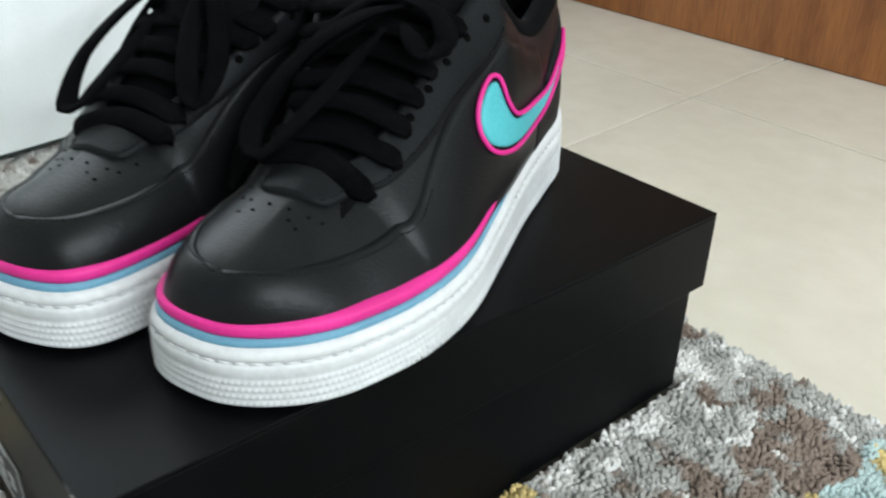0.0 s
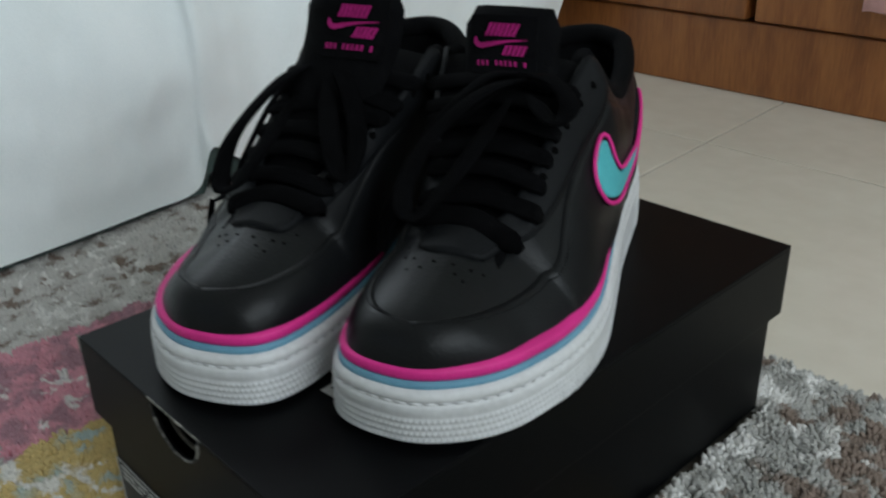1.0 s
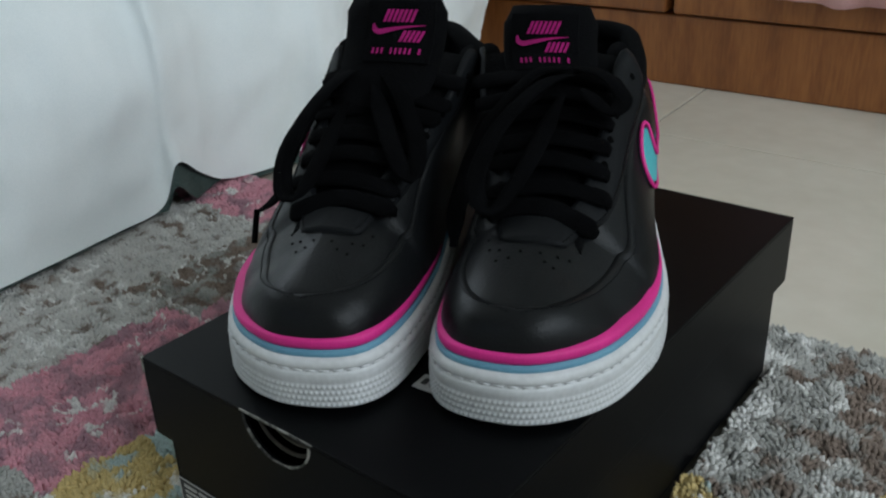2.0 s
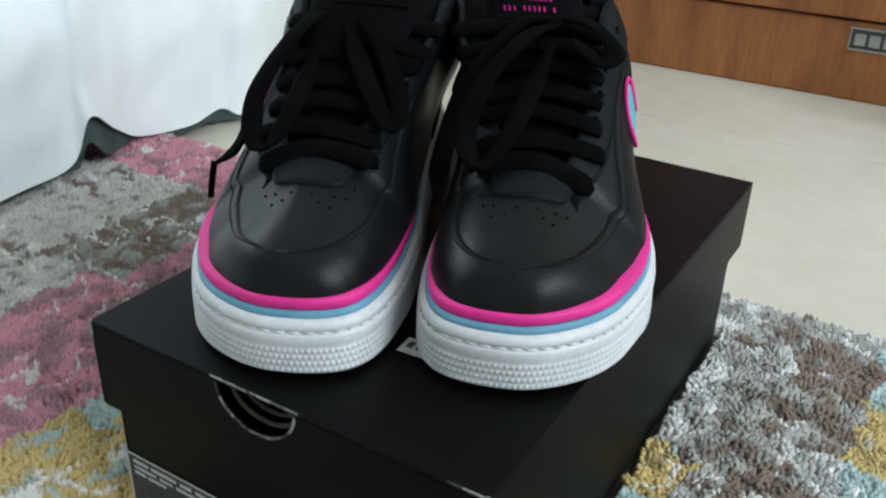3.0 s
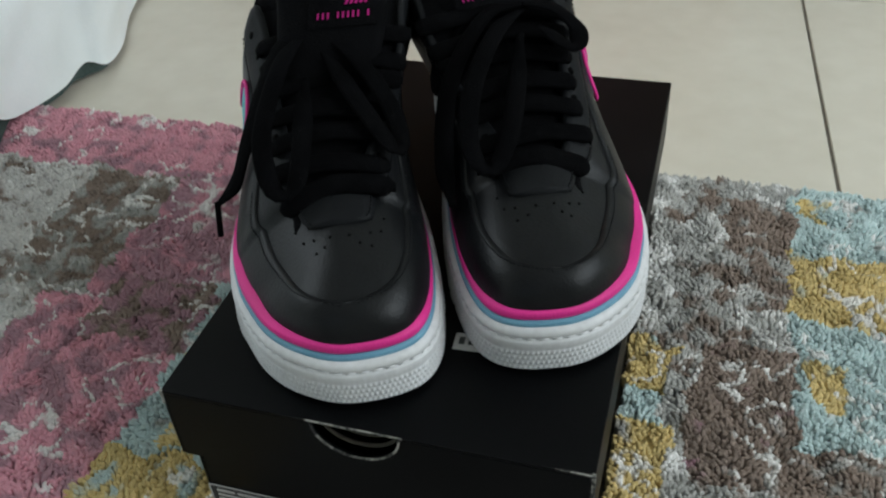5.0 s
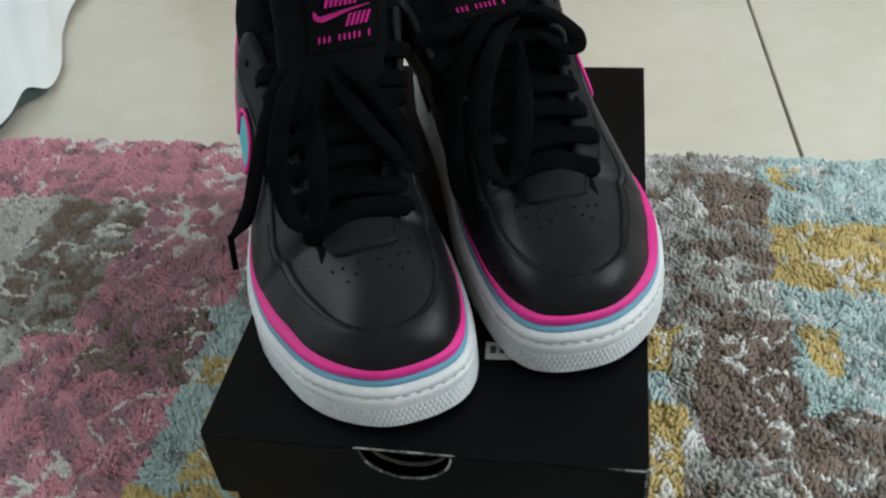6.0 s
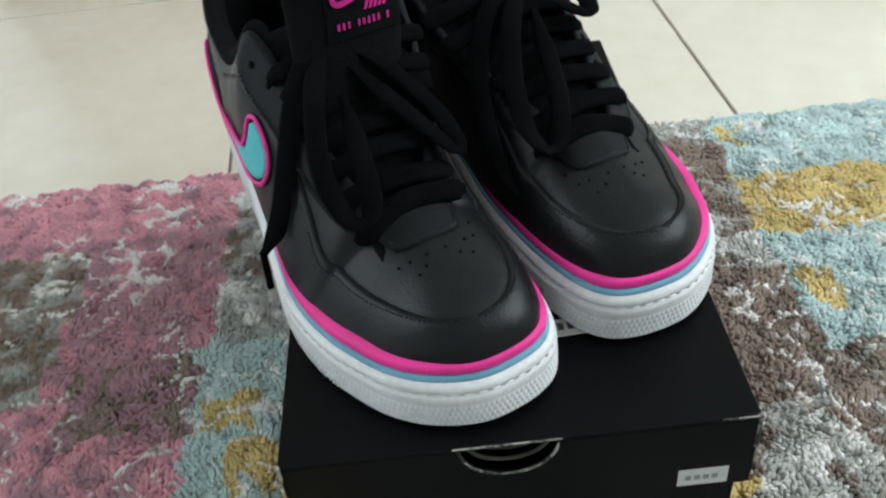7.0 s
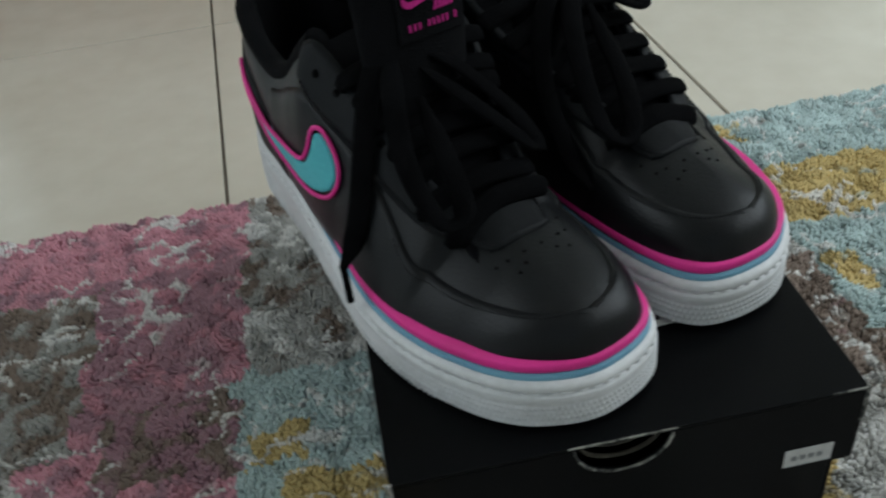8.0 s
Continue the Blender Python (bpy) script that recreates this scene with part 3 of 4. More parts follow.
def lace_run(root, foot, pts, name="lace", a=0.0052, b=0.0016, up=(0, 0, 1)):
    p = smooth_path(pts, 40)
    thin = np.array([0.4 + 0.6 * step(0, 0.14, min(k, 1 - k)) for k in np.linspace(0, 1, 40)]) if name == "lace" else None
    v, f = tube(p, a, b, 8, up=up, taper=thin)
    part(name, mirrored(v, foot), f, LACE, root, "flat black cotton lace")


right = shoe(1, "black leather low sneaker, white sole, pink trim, laces tucked", 0.0, 0.011, 0.005, 0.005, 0.001)
lace_run(right, 1, [(0.004, 0.152, 0.126), (-0.016, 0.135, 0.122), (-0.034, 0.108, 0.106), (-0.041, 0.085, 0.085), (-0.032, 0.074, 0.074), (-0.018, 0.090, 0.090), (-0.004, 0.135, 0.118)])
lace_run(right, 1, [(0.0, 0.150, 0.128), (0.016, 0.145, 0.126), (0.027, 0.135, 0.117), (0.022, 0.124, 0.112), (0.006, 0.135, 0.121)])
lace_run(right, 1, [(-0.004, 0.152, 0.127), (-0.026, 0.158, 0.122), (-0.044, 0.150, 0.104), (-0.048, 0.132, 0.090), (-0.034, 0.130, 0.104), (-0.008, 0.146, 0.124)])
lace_run(right, 1, [(-0.002, 0.150, 0.128), (-0.022, 0.146, 0.124), (-0.044, 0.125, 0.100), (-0.053, 0.098, 0.070), (-0.052, 0.078, 0.052)])
right.matrix_world = pose(0.0949, 0.0628, LID_Z + 0.001, 0, 0, 24.3)
left = shoe(-1, "black leather low sneaker, white sole, pink trim, one lace end hanging", 0.0025, -0.006, -0.005, 0.0055, 0.004)
hang = [tuple(skin_at(1, q, v, 0.0055)) for q, v in ((0.455, 0.88), (0.430, 0.70), (0.405, 0.52), (0.392, 0.34))]
lace_run(left, -1, [(0.0, 0.152, 0.127), (0.014, 0.146, 0.122)] + hang + [(0.0600, 0.114, 0.048)], a=0.0062, up=(0.6, -0.4, 0.7))
lace_run(left, -1, [(0.0596, 0.1142, 0.050), (0.0604, 0.1115, 0.041), (0.0612, 0.109, 0.031)], "aglet", 0.0018, 0.0018)
lace_run(left, -1, [(0.0, 0.150, 0.128), (0.014, 0.128, 0.120), (0.026, 0.098, 0.097), (0.022, 0.078, 0.077), (0.010, 0.080, 0.082), (0.002, 0.125, 0.114)])
lace_run(left, -1, [(0.0, 0.150, 0.128), (-0.020, 0.140, 0.122), (-0.040, 0.115, 0.098), (-0.042, 0.095, 0.083), (-0.030, 0.105, 0.096), (-0.008, 0.140, 0.121)])
left.matrix_world = pose(-0.0150, 0.0091, LID_Z + 0.001, 0, 0, 22.1)

# ---- shoebox ----
BW, BL = 0.110, 0.366


def shoebox():
    root = new("shoebox")
    tagged(root, "matte black cardboard shoebox with lid on the rug", "shoebox")
    t = 0.0022
    x, y0, y1, z0, z1 = BW - 0.005, 0.005, BL - 0.005, RUG_Z - 0.004, LID_Z - 0.004
    for name, d in (("tray_bottom", (-x, x, y0, y1, z0, z0 + t)), ("tray_side", (-x, -x + t, y0, y1, z0 + t, z1)), ("tray_side", (x - t, x, y0, y1, z0 + t, z1)),
                    ("tray_end", (-x + t, x - t, y1 - t, y1, z0 + t, z1)), ("tray_end", (-x + t, x - t, y0, y0 + t, z0 + t, z1 - 0.03))):
        box_part(name, d, CARD, root, 0.0006)
    # lid: top and skirts, a half-round thumb notch in the front skirt
    lid = new("lid")
    lid.parent = root
    depth = 0.049
    for name, d in (("lid_top", (-BW, BW, 0.0, BL, LID_Z - t, LID_Z)), ("lid_side", (-BW, -BW + t, 0.0, BL, LID_Z - depth, LID_Z - t)),
                    ("lid_side", (BW - t, BW, 0.0, BL, LID_Z - depth, LID_Z - t)), ("lid_back", (-BW + t, BW - t, BL - t, BL, LID_Z - depth, LID_Z - t))):
        box_part(name, d, CARD, lid, 0.0006)
    cx, r = -0.005, 0.0225
    n = 24
    outline = [(-BW + t, LID_Z - t), (-BW + t, LID_Z - depth), (BW - t, LID_Z - depth), (BW - t, LID_Z - t)]
    arc = [(cx + r * math.cos(g), LID_Z - t - r * 0.86 * math.sin(g)) for g in np.linspace(0, math.pi, n)]
    loop = outline + arc
    m = len(loop)
    vs = [(a, 0.0, b) for a, b in loop] + [(a, t, b) for a, b in loop]
    tris = [tuple(q) for q in tessellate_polygon([[Vector((a, b, 0)) for a, b in loop]])]
    fs = tris + [tuple(m + k for k in q) for q in tris] + [(i, (i + 1) % m, m + (i + 1) % m, m + i) for i in range(m)]
    part("lid_front", vs, fs, CARD, lid, "lid front with a half-round thumb notch", False)
    # raw card round the notch
    ring = [(a, -0.0002, b) for a, b in arc]
    v, f = tube(ring, 0.0007, 0.0007, 6)
    part("notch_edge", v, f, CARD_EDGE, lid, "worn pale cut edge")
    # scuffed corners and the front fold
    for x0, x1, y0, y1, z0, z1 in ((BW - 0.0015, BW + 0.0004, -0.0004, 0.0016, LID_Z - 0.022, LID_Z + 0.0003), (-BW - 0.0004, -BW + 0.0012, -0.0004, 0.0012, LID_Z - 0.010, LID_Z + 0.0003),
                                   (BW - 0.018, BW - 0.001, -0.0004, 0.0006, LID_Z - 0.0006, LID_Z + 0.0003), (cx - r - 0.003, cx + r + 0.002, -0.0003, 0.0003, LID_Z - 0.0012, LID_Z + 0.0001)):
        box_part("scuffed_edge", (x0, x1, y0, y1, z0, z1), CARD_EDGE, lid, 0.0003, "worn pale fold")
    # tissue card seen inside the notch
    for k in range(3):
        arc2 = [(cx + (0.019 - 0.003 * k) * math.cos(g), 0.0065 + 0.004 * k, LID_Z - 0.006 - (0.013 - 0.003 * k) * math.sin(g)) for g in np.linspace(0.1, math.pi - 0.1, 14)]
        v, f = tube(arc2, 0.0011, 0.0011, 6)
        part("inner_flap", v, f, CARD_INSIDE, root)
    # price sticker on the lid's front, size label low on the tray
    sticker = box_part("price_sticker", (0.0745, 0.0985, -0.0006, 0.0, LID_Z - 0.0465, LID_Z - 0.0345), PAPER, lid, 0.0002, "small grey paper sticker, print worn off")
    for k in range(4):
        box_part("print_bar", (0.078 + 0.0042 * k, 0.0808 + 0.0042 * k, -0.0009, -0.0006, LID_Z - 0.0420, LID_Z - 0.0388), INK2, sticker, 0)
    label = box_part("size_label", (-0.1045, -0.0215, 0.0044, 0.0050, 0.0215, 0.0600), INK, root, 0.0002, "black size label with a thin pale border and pale print")
    for d in ((-0.1045, -0.0215, 0.0592, 0.0600), (-0.1045, -0.0215, 0.0215, 0.0223), (-0.1045, -0.1037, 0.0223, 0.0592), (-0.0223, -0.0215, 0.0223, 0.0592)):
        box_part("border", (d[0], d[1], 0.0041, 0.0044, d[2], d[3]), PAPER, label, 0)
    for k, (x, z, w, h) in enumerate([(-0.100, 0.0545, 0.011, 0.0019), (-0.087, 0.0545, 0.018, 0.0019), (-0.066, 0.0545, 0.008, 0.0019), (-0.055, 0.0545, 0.014, 0.0019), (-0.100, 0.0508, 0.016, 0.0015), (-0.081, 0.0508, 0.009, 0.0015), (-0.069, 0.0508, 0.013, 0.0015), (-0.100, 0.0472, 0.008, 0.0015), (-0.090, 0.0472, 0.013, 0.0015), (-0.070, 0.040, 0.006, 0.0045), (-0.060, 0.040, 0.006, 0.0045), (-0.070, 0.032, 0.006, 0.0045), (-0.060, 0.032, 0.006, 0.0045),
                                      (-0.045, 0.040, 0.008, 0.0030), (-0.045, 0.034, 0.008, 0.0030), (-0.100, 0.027, 0.050, 0.0016)]):
        box_part("print_bar", (x, x + w, 0.0041, 0.0044, z, z + h), PAPER, label, 0)
    return root


shoebox()

lid_sticker = box_part("paper_sticker", (-0.012, 0.012, -0.006, 0.006, 0.0, 0.0005), PAPER, None, 0.0001)
tagged(lid_sticker, "small pale price sticker stuck on the box lid", "sticker")
for k in range(4):
    box_part("print_bar", (-0.0095 + 0.005 * k, -0.0065 + 0.005 * k, -0.002, 0.003, 0.0005, 0.0008), INK, lid_sticker, 0)
lid_sticker.matrix_world = pose(0.038, 0.0685, LID_Z, 0, 0, 4)

# ---- rug ----
RUG_X0, RUG_X1, RUG_Y0, RUG_Y1 = -0.80, 0.78, -0.80, 0.428
# grey yarn of the left side, lightened: brighter light there put into the colour
GREY_LIT = (0.60, 0.58, 0.55)
ROSE, PLUM, GREY, PALE, BROWN, AQUA, OCHRE = (0.68, 0.33, 0.39), (0.45, 0.26, 0.305), (0.43, 0.42, 0.395), (0.82, 0.80, 0.77), (0.265, 0.205, 0.17), (0.50, 0.61, 0.60), (0.64, 0.49, 0.22)
# the woven blocks, the first a wide one that lightens the left side: x0, x1, y0, y1, first colour, second colour, share
# of the second
BLOCKS = [(-0.90, -0.335, -0.90, 0.45, GREY_LIT, BROWN, 0.30), (-0.62, -0.20, 0.335, 0.45, ROSE, PLUM, 0.35), (-0.335, -0.20, 0.17, 0.345, PLUM, ROSE, 0.42), (-0.345, -0.20, -0.03, 0.17, ROSE, PLUM, 0.45), (-0.295, -0.205, 0.13, 0.20, BROWN, PLUM, 0.5),
          (-0.405, -0.315, 0.165, 0.335, BROWN, GREY, 0.45), (-0.205, -0.10, 0.03, 0.212, AQUA, GREY, 0.22), (-0.20, -0.162, 0.128, 0.158, OCHRE, OCHRE, 0), (-0.172, -0.11, 0.05, 0.118, OCHRE, AQUA, 0.35),
          (-0.21, -0.10, -0.09, 0.045, OCHRE, AQUA, 0.3), (0.165, 0.216, 0.335, 0.402, BROWN, GREY, 0.2), (0.165, 0.220, 0.262, 0.335, GREY, BROWN, 0.55), (0.155, 0.224, 0.105, 0.225, BROWN, PLUM, 0.15),
          (0.216, 0.60, 0.335, 0.45, AQUA, GREY, 0.12), (0.214, 0.60, 0.262, 0.338, OCHRE, AQUA, 0.16), (0.216, 0.60, 0.145, 0.264, AQUA, AQUA, 0), (0.228, 0.252, 0.175, 0.215, OCHRE, AQUA, 0.2),
          (0.222, 0.245, 0.385, 0.412, OCHRE, AQUA, 0.4), (0.20, 0.34, 0.075, 0.147, BROWN, GREY, 0.4), (0.09, 0.138, 0.172, 0.218, OCHRE, AQUA, 0.25), (0.09, 0.136, 0.142, 0.172, AQUA, GREY, 0.2),
          (0.09, 0.140, 0.02, 0.142, OCHRE, GREY, 0.25)]


def rug_colour(x, y):
    """The yarn's colour at a place: woven blocks with frayed borders, mottling, and pale worn veins."""
    n1 = noise.noise(Vector((x * 55, y * 55, 0.3)))
    n2 = noise.noise(Vector((x * 55, y * 55, 7.7)))
    wx, wy = x + 0.010 * n1, y + 0.010 * n2
    patchy = noise.noise(Vector((x * 48, y * 48, 3.1))) + 0.6 * noise.noise(Vector((x * 120, y * 120, 5.5)))
    first, second, share = GREY, PALE if noise.noise(Vector((x * 22, y * 22, 9.0))) > 0.02 else BROWN, 0.42
    known = False
    for x0, x1, y0, y1, a, b, k in BLOCKS:
        if x0 < wx < x1 and y0 < wy < y1:
            first, second, share, known = a, b, k, True
    k = step(share + 0.13, share - 0.13, 0.5 + 0.55 * patchy) if share else 0.0
    c = np.array(first) * (1 - k) + np.array(second) * k
    vein = abs(noise.noise(Vector((x * 34 + 3 * n1 * 0.2, y * 34, 12.0))))
    worn = noise.noise(Vector((x * 17, y * 17, 15.0)))
    k = 0.92 * step(0.08, 0.035, vein) * step(-0.04, 0.05, worn)
    c = (1 - k) * c + k * np.array(PALE)
    return c * (1 + 0.12 * patchy)


def rug_yarn(x0, x1, y0, y1, pitch, skip=None):
    """Short bent tufts of yarn; each leans its own way."""
    rng = np.random.default_rng(4)
    gx, gy = np.meshgrid(np.arange(x0, x1, pitch), np.arange(y0, y1, pitch * 0.87))
    gx[1::2] += pitch / 2
    px, py = gx.ravel() + rng.normal(0, pitch * 0.24, gx.size), gy.ravel() + rng.normal(0, pitch * 0.24, gx.size)
    keep = (py < y1) & (px < x1)
    if skip:
        keep &= ~((px > skip[0]) & (px < skip[1]) & (py > skip[2]) & (py < skip[3]))
    # no tufts stand inside the shoebox
    keep &= ~((np.abs(px) < 0.1085) & (py > 0.002) & (py < 0.366))
    px, py = px[keep], py[keep]
    n = len(px)
    lump = np.array([noise.noise(Vector((a * 75, b * 75, 1.0))) + 0.5 * noise.noise(Vector((a * 140, b * 140, 2.0))) for a, b in zip(px, py)])
    tall = 0.0185 + 0.0040 * lump + rng.normal(0, 0.0006, n)
    size = pitch * (0.80 + 0.20 * rng.random(n))
    turn = rng.random(n) * 2 * math.pi
    lean = np.stack([rng.normal(0, 0.30, n), rng.normal(0, 0.30, n)], 1) * pitch
    slope = np.array([[noise.noise(Vector((a * 45, b * 45, 21.0))), noise.noise(Vector((a * 45, b * 45, 25.0)))] for a, b in zip(px, py)]) * pitch * 2.2
    lean = lean + slope
    co = np.zeros((n, 9, 3))
    for k in range(4):
        g = turn + k * math.pi / 2
        co[:, k] = np.stack([px + size * np.cos(g), py + size * np.sin(g), np.full(n, 0.009)], 1)
        co[:, 4 + k] = np.stack([px + lean[:, 0] * 0.6 + 0.86 * size * np.cos(g + 0.5), py + lean[:, 1] * 0.6 + 0.86 * size * np.sin(g + 0.5), tall * 0.86], 1)
    co[:, 8] = np.stack([px + lean[:, 0] * 1.1, py + lean[:, 1] * 1.1, tall], 1)
    base = np.arange(n)[:, None, None] * 9
    quads = (np.array([[k, (k + 1) % 4, 4 + (k + 1) % 4, 4 + k] for k in range(4)]) + base).reshape(-1, 4)
    tris = (np.array([[4 + k, 4 + (k + 1) % 4, 8] for k in range(4)]) + base).reshape(-1, 3)
    me = bpy.data.meshes.new("yarn")
    me.vertices.add(n * 9)
    me.vertices.foreach_set("co", co.ravel())
    loops = np.concatenate([quads.ravel(), tris.ravel()])
    me.loops.add(len(loops))
    me.loops.foreach_set("vertex_index", loops.astype(np.int32))
    starts = np.concatenate([np.arange(len(quads)) * 4, len(quads) * 4 + np.arange(len(tris)) * 3])
    me.polygons.add(len(starts))
    me.polygons.foreach_set("loop_start", starts.astype(np.int32))
    me.update(calc_edges=True)
    me.polygons.foreach_set("use_smooth", np.ones(len(starts), bool))
    tint = np.array([rug_colour(a, b) for a, b in zip(px, py)]) * rng.uniform(0.94, 1.06, n)[:, None]
    attr = me.color_attributes.new("yarn", "FLOAT_COLOR", "POINT")
    rgba = np.ones((n, 9, 4))
    rgba[:, :, :3] = np.clip(tint, 0, 1)[:, None]
    attr.data.foreach_set("color", rgba.ravel())
    me.validate()
    return me


def yarn_material():
    m, nodes, links, b = material("rug_yarn", 0.95)
    b.inputs["Specular IOR Level"].default_value = 0.1
    at = nodes.new("ShaderNodeAttribute")
    at.attribute_name = "yarn"
    tc, n = nodes.new("ShaderNodeTexCoord"), nodes.new("ShaderNodeTexNoise")
    n.inputs["Scale"].default_value, n.inputs["Detail"].default_value = 900, 3
    links.new(tc.outputs["Object"], n.inputs["Vector"])
    mix = nodes.new("ShaderNodeMix")
    mix.data_type, mix.blend_type = "RGBA", "MULTIPLY"
    mix.inputs["Factor"].default_value = 0.3
    links.new(at.outputs["Color"], mix.inputs["A"])
    links.new(ramp(nodes, links, n.outputs["Fac"], [(0.3, (0.55, 0.55, 0.55)), (0.7, (1.25, 1.25, 1.25))]), mix.inputs["B"])
    links.new(mix.outputs["Result"], b.inputs["Base Color"])
    bump = nodes.new("ShaderNodeBump")
    bump.inputs["Strength"].default_value, bump.inputs["Distance"].default_value = 0.6, 0.001
    links.new(n.outputs["Fac"], bump.inputs["Height"])
    links.new(bump.outputs["Normal"], b.inputs["Normal"])
    return m


YARN = yarn_material()
rug = new("rug")
tagged(rug, "distressed shaggy rug in rose, grey, aqua and ochre blocks", "rug")
box_part("backing", (RUG_X0, RUG_X1, RUG_Y0, RUG_Y1 - 0.003, 0.0, 0.008), CARD_INSIDE, rug, 0.002)
NEAR = (-0.60, 0.46, -0.12, 0.5)
for region, pitch, skip in (((-0.60, 0.46, -0.12, RUG_Y1), 0.0026, None), ((RUG_X0, RUG_X1, RUG_Y0, RUG_Y1), 0.009, NEAR)):
    me = rug_yarn(*region, pitch, skip)
    me.materials.append(YARN)
    pile = new("pile", me)
    pile.parent = rug
    tagged(pile, "soft lumpy yarn pile", kind="stuff")

# ---- cabinet ----
cab = new("cabinet")
tagged(cab, "orange-brown wooden cabinet with wide drawers on the tiles", "cabinet")
box_part("carcass", (-1.25, 0.167, 1.150, 1.62, 0.108, 0.85), WOOD_DARK, cab, 0.002)
box_part("base_rail", (-1.25, 0.167, 1.104, 1.60, 0.0, 0.108), WOOD, cab, 0.003, "wooden base rail with a small maker's plate")
for x0, x1 in ((-1.249, -0.331), (-0.318, 0.166)):
    for z0, z1 in ((0.112, 0.34), (0.346, 0.59), (0.596, 0.84)):
        drawer = box_part("drawer_front", (x0, x1, 1.094, 1.150, z0, z1), WOOD, cab, 0.004)
box_part("centre_post", (-0.331, -0.318, 1.128, 1.150, 0.108, 0.84), WOOD_DARK, cab, 0.001)
plate = box_part("maker_plate", (0.056, 0.124, 1.1005, 1.1040, 0.070, 0.101), METAL, cab, 0.001, "small dark metal plate with pale worn marks")
box_part("plate_field", (0.0585, 0.1215, 1.0995, 1.1005, 0.0725, 0.0985), INK, plate, 0.0003)
for k in range(3):
    box_part("plate_mark", (0.0635 + 0.0185 * k, 0.0775 + 0.0185 * k, 1.0988, 1.0995, 0.0775, 0.0930), METAL, plate, 0.0004)

# a pink towel hanging in front of the drawers
vt = []
for i in range(25):
    f = i / 24
    for j in range(17):
        g = j / 16
        vt.append((-0.158 + 0.17 * f, 1.072 + 0.008 * math.sin(f * 19 + 1) * (1 - 0.5 * g), 0.148 + 0.50 * g + 0.003 * math.sin(f * 9)))
towel = part("hanging_towel", vt, grid_faces(25, 17), TOWEL)
tagged(towel, "pale pink cotton towel hanging down before the drawers", "towel")
sol = towel.modifiers.new("thickness", "SOLIDIFY")
sol.thickness = 0.003

# ---- bed and its sheet ----
HEM = [(-0.452, -0.55, 0.029), (-0.466, -0.15, 0.029), (-0.482, 0.071, 0.029), (-0.502, 0.216, 0.029), (-0.513, 0.284, 0.032), (-0.501, 0.303, 0.078), (-0.520, 0.345, 0.050), (-0.540, 0.392, 0.024),
       (-0.540, 0.465, 0.016), (-0.543, 0.515, 0.022), (-0.532, 0.538, 0.010), (-0.545, 0.59, 0.008), (-0.590, 0.68, 0.006), (-0.612, 0.77, 0.010), (-0.602, 0.86, 0.006), (-0.615, 0.96, 0.006), (-0.625, 1.00, 0.006)]


def drape(back, drop):
    """A hanging cloth over the bed's side: its hem wanders, and soft folds rise from it."""
    hem = smooth_path(HEM, 300)
    verts, rows = [], 44
    for r in range(rows + 1):
        f = r / rows
        for x, y, z in hem:
            flat = z + (0.50 - z) * f
            more = 1 + 3.5 * math.exp(-((y - 0.325) / 0.035) ** 2) + 1.5 * math.exp(-((y - 0.52) / 0.02) ** 2)
            zz = flat - min(drop * more, max(0.0, z - (0.0045 if y > RUG_Y1 else 0.024))) * (1 - f) ** 8
            fold = 0.014 * noise.noise(Vector((y * 6.5, f * 0.7, 2.0))) + 0.005 * math.sin(y * 23 + 2.2 * f + 1.3)
            wave = 0.008 * noise.noise(Vector((y * 7, flat * 8, 1.7))) + 0.0042 * noise.noise(Vector((y * 24, flat * 22, 4.0))) + 0.0018 * noise.noise(Vector((y * 60, flat * 60, 8.0)))
            belly = 0.030 * math.sin(math.pi * min(1, f * 1.5)) ** 2
            verts.append((x * (1 - f) - 0.60 * f + fold * step(0.02, 0.3, f) + wave * step(0, 0.1, f) + belly - back, y, zz))
    for k in range(1, 9):
        verts += [(-0.60 - 0.03 * k - back, y, 0.501 + 0.004 * math.sin(k * 0.4) + 0.002 * noise.noise(Vector((y * 9, k * 0.5, 6.0)))) for x, y, z in hem]
    return verts, grid_faces(rows + 9, len(hem))


bed = new("bed")
tagged(bed, "low bed draped to the floor with a white cotton sheet", "bed")
v, f = drape(0.0, 0.0)
sheet = part("sheet", v, f, SHEET, bed, "white cotton sheet with a faint woven leaf pattern")
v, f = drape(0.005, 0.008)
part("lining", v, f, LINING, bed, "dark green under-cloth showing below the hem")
box_part("mattress", (-1.70, -0.72, -1.2, 0.985, 0.10, 0.497), SHEET, bed, 0.03)
for x in (-1.62, -0.86):
    for y in (-1.1, 0.9):
        box_part("leg", (x, x + 0.07, y, y + 0.07, 0.0, 0.10), WOOD_DARK, bed, 0.004)

# ---- things beside the cabinet ----
rack = new("low_rack")
tagged(rack, "black low rack with a spotted cloth, beside the cabinet", "rack")
box_part("body", (0.185, 0.95, 1.105, 1.60, 0.004, 0.060), BLACK_PLASTIC, rack, 0.004)
box_part("rail", (0.185, 0.95, 1.095, 1.105, 0.040, 0.062), BLACK_PLASTIC, rack, 0.003)
box_part("post", (0.185, 0.345, 1.13, 1.30, 0.060, 0.55), BLACK_PLASTIC, rack, 0.003)
box_part("back_panel", (0.225, 0.95, 1.40, 1.42, 0.060, 0.55), BLACK_PLASTIC, rack, 0.003)
box_part("spotted_cloth", (0.37, 0.94, 1.13, 1.38, 0.0605, 0.16), SPOTS, rack, 0.02, "brown and cream spotted cloth")
for x in (0.20, 0.88):
    box_part("foot", (x, x + 0.03, 1.18, 1.22, 0.0, 0.004), BLACK_PLASTIC, rack, 0.001)

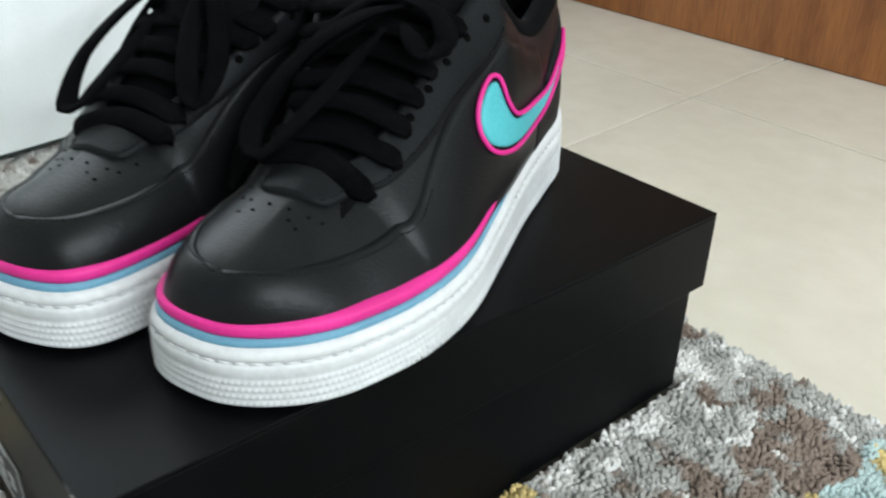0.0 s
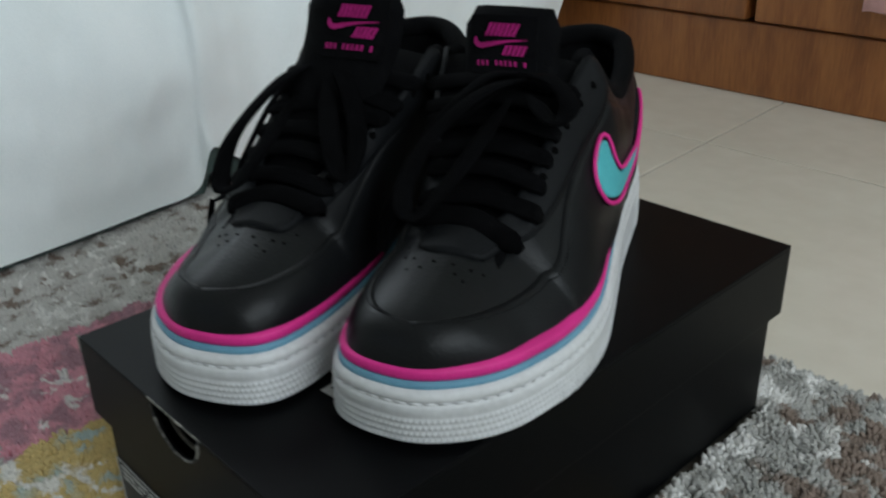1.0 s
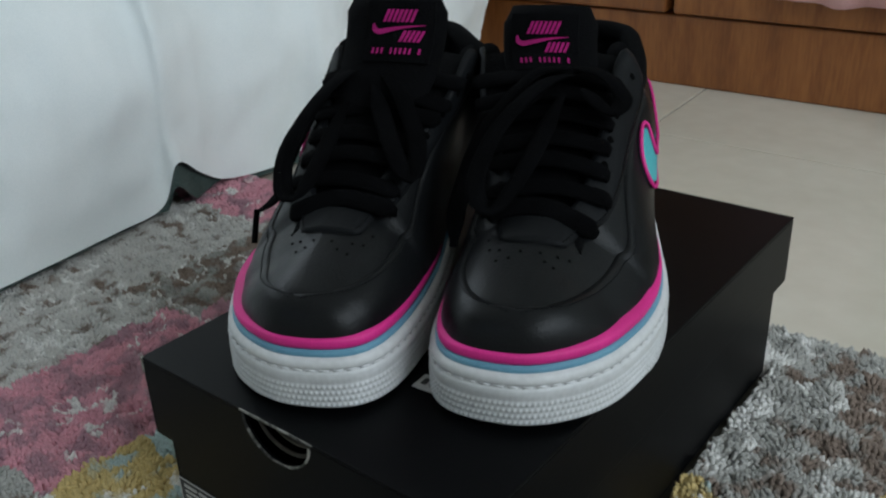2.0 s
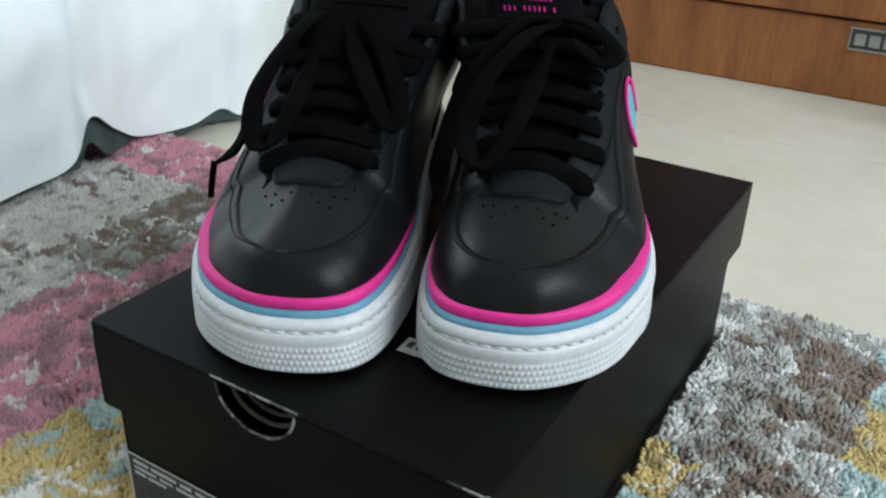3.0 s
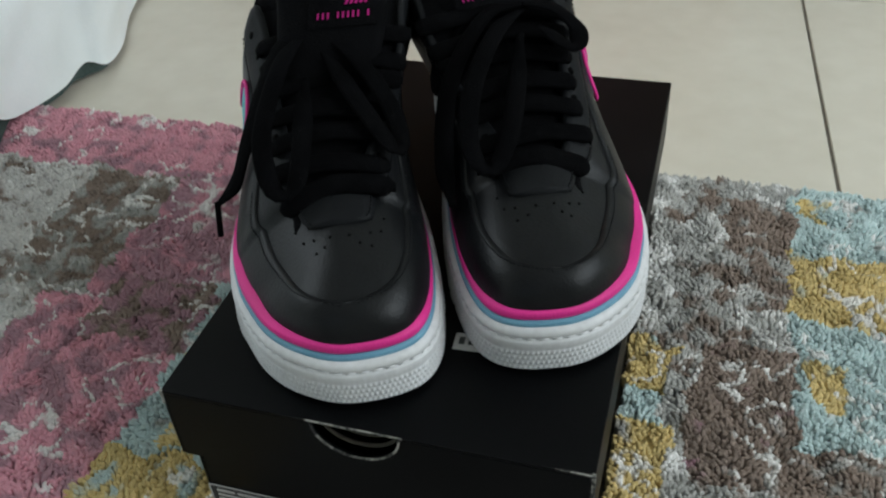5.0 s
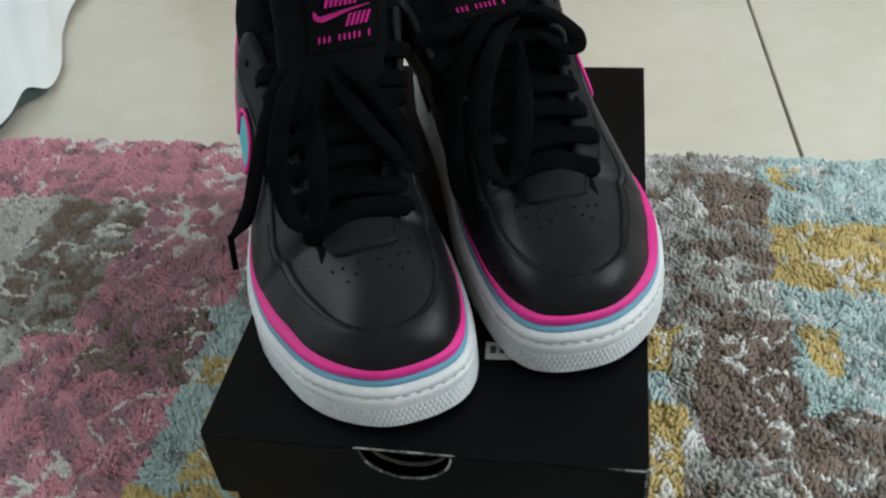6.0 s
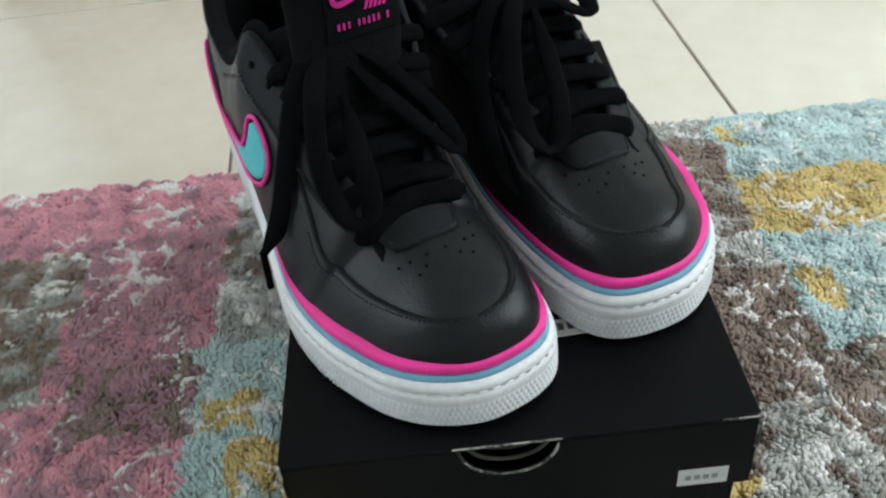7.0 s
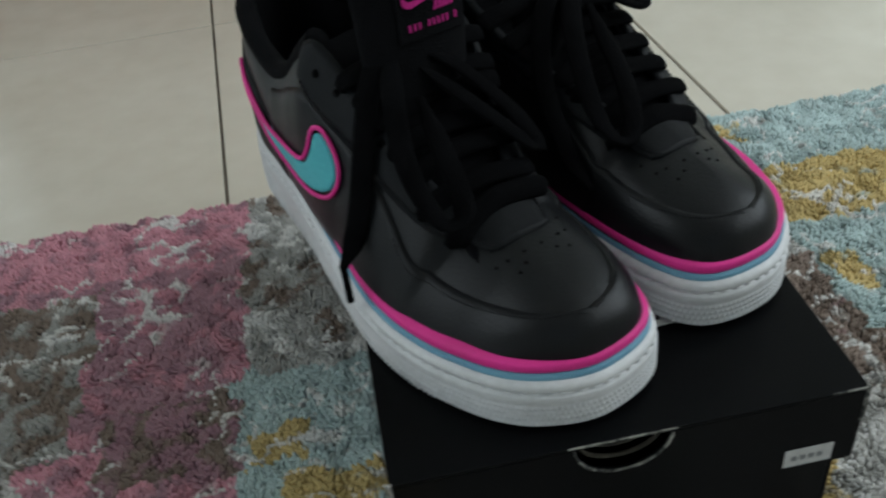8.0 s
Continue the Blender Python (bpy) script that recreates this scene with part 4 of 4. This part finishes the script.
adapter = new("cable_reel_box")
tagged(adapter, "white plastic power strip lying on the tiles", "power strip")
box_part("case", (0.335, 0.62, 0.998, 1.080, 0.0, 0.020), WHITE_PLASTIC, adapter, 0.006)
for k in range(3):
    x = 0.425 + 0.06 * k
    bmc = bmesh.new()
    bmesh.ops.create_cone(bmc, cap_ends=True, segments=16, radius1=0.006, radius2=0.006, depth=0.001, matrix=Matrix.Translation((x, 0.9977, 0.010)) @ Matrix.Rotation(radians(90), 4, "X"))
    from_bm("socket", bmc, BLACK_PLASTIC, adapter)

coil = new("cable_coil")
tagged(coil, "coil of grey braided cable leaning on the dark rack", "cable")
for k, (cx, rx, rz, y0, lean_y) in enumerate(((0.270, 0.086, 0.150, 0.985, 0.085), (0.280, 0.074, 0.142, 0.996, 0.078), (0.266, 0.066, 0.136, 1.006, 0.074), (0.284, 0.058, 0.128, 1.014, 0.070), (0.272, 0.050, 0.120, 1.022, 0.066))):
    ring = [(cx + rx * math.cos(g) + 0.004 * math.sin(3 * g + k), y0 + lean_y * 0.5 * (1 + math.sin(g)), 0.0045 + rz * (1 + math.sin(g))) for g in np.linspace(0, 2 * math.pi, 72, endpoint=False)]
    v, f = tube(ring, 0.0042, 0.0042, 8, True, (0, 1, 0.2))
    part("loop", v, f, BRAID, coil)
v, f = tube(smooth_path([(0.285, 0.985, 0.006), (0.318, 0.960, 0.0045), (0.36, 0.968, 0.0045), (0.42, 0.975, 0.0045), (0.55, 0.965, 0.0045), (0.75, 0.99, 0.0045)], 60), 0.0042, 0.0042, 8)
part("tail", v, f, BRAID, coil)
v, f = tube(smooth_path([(0.282, 1.040, 0.055), (0.300, 1.005, 0.030), (0.322, 0.966, 0.010)], 16), 0.0075, 0.006, 10)
part("plug", v, f, BLACK_PLASTIC, coil, "black moulded plug")

# ---- floor tiles ----
PITCH = 0.48


def tile_bm(w, d):
    bm = box_bm(0, w, 0, d, -0.010, 0.0, 0.0006, 1)
    for v in bm.verts:
        v.co.x -= 0.06 * v.co.y
    return bm


tile_me = None
for i in range(-6, 5):
    for j in range(-7, 2):
        x, y = 0.2585 + i * PITCH + 0.002, 0.868 + j * PITCH + 0.002
        x -= 0.06 * (y - 0.47)
        if y > 1.78 or x > 2.19 or x + PITCH < -2.2 or y + PITCH < -2.45:
            continue
        if tile_me is None:
            bm = tile_bm(PITCH - 0.0036, PITCH - 0.003)
            tile = from_bm("tile", bm, TILE, floor)
            tile_me = tile.data
        else:
            tile = new("tile", tile_me)
            tile.parent = floor
        tile.matrix_world = pose(x, y, 0, 0, 0, 0)
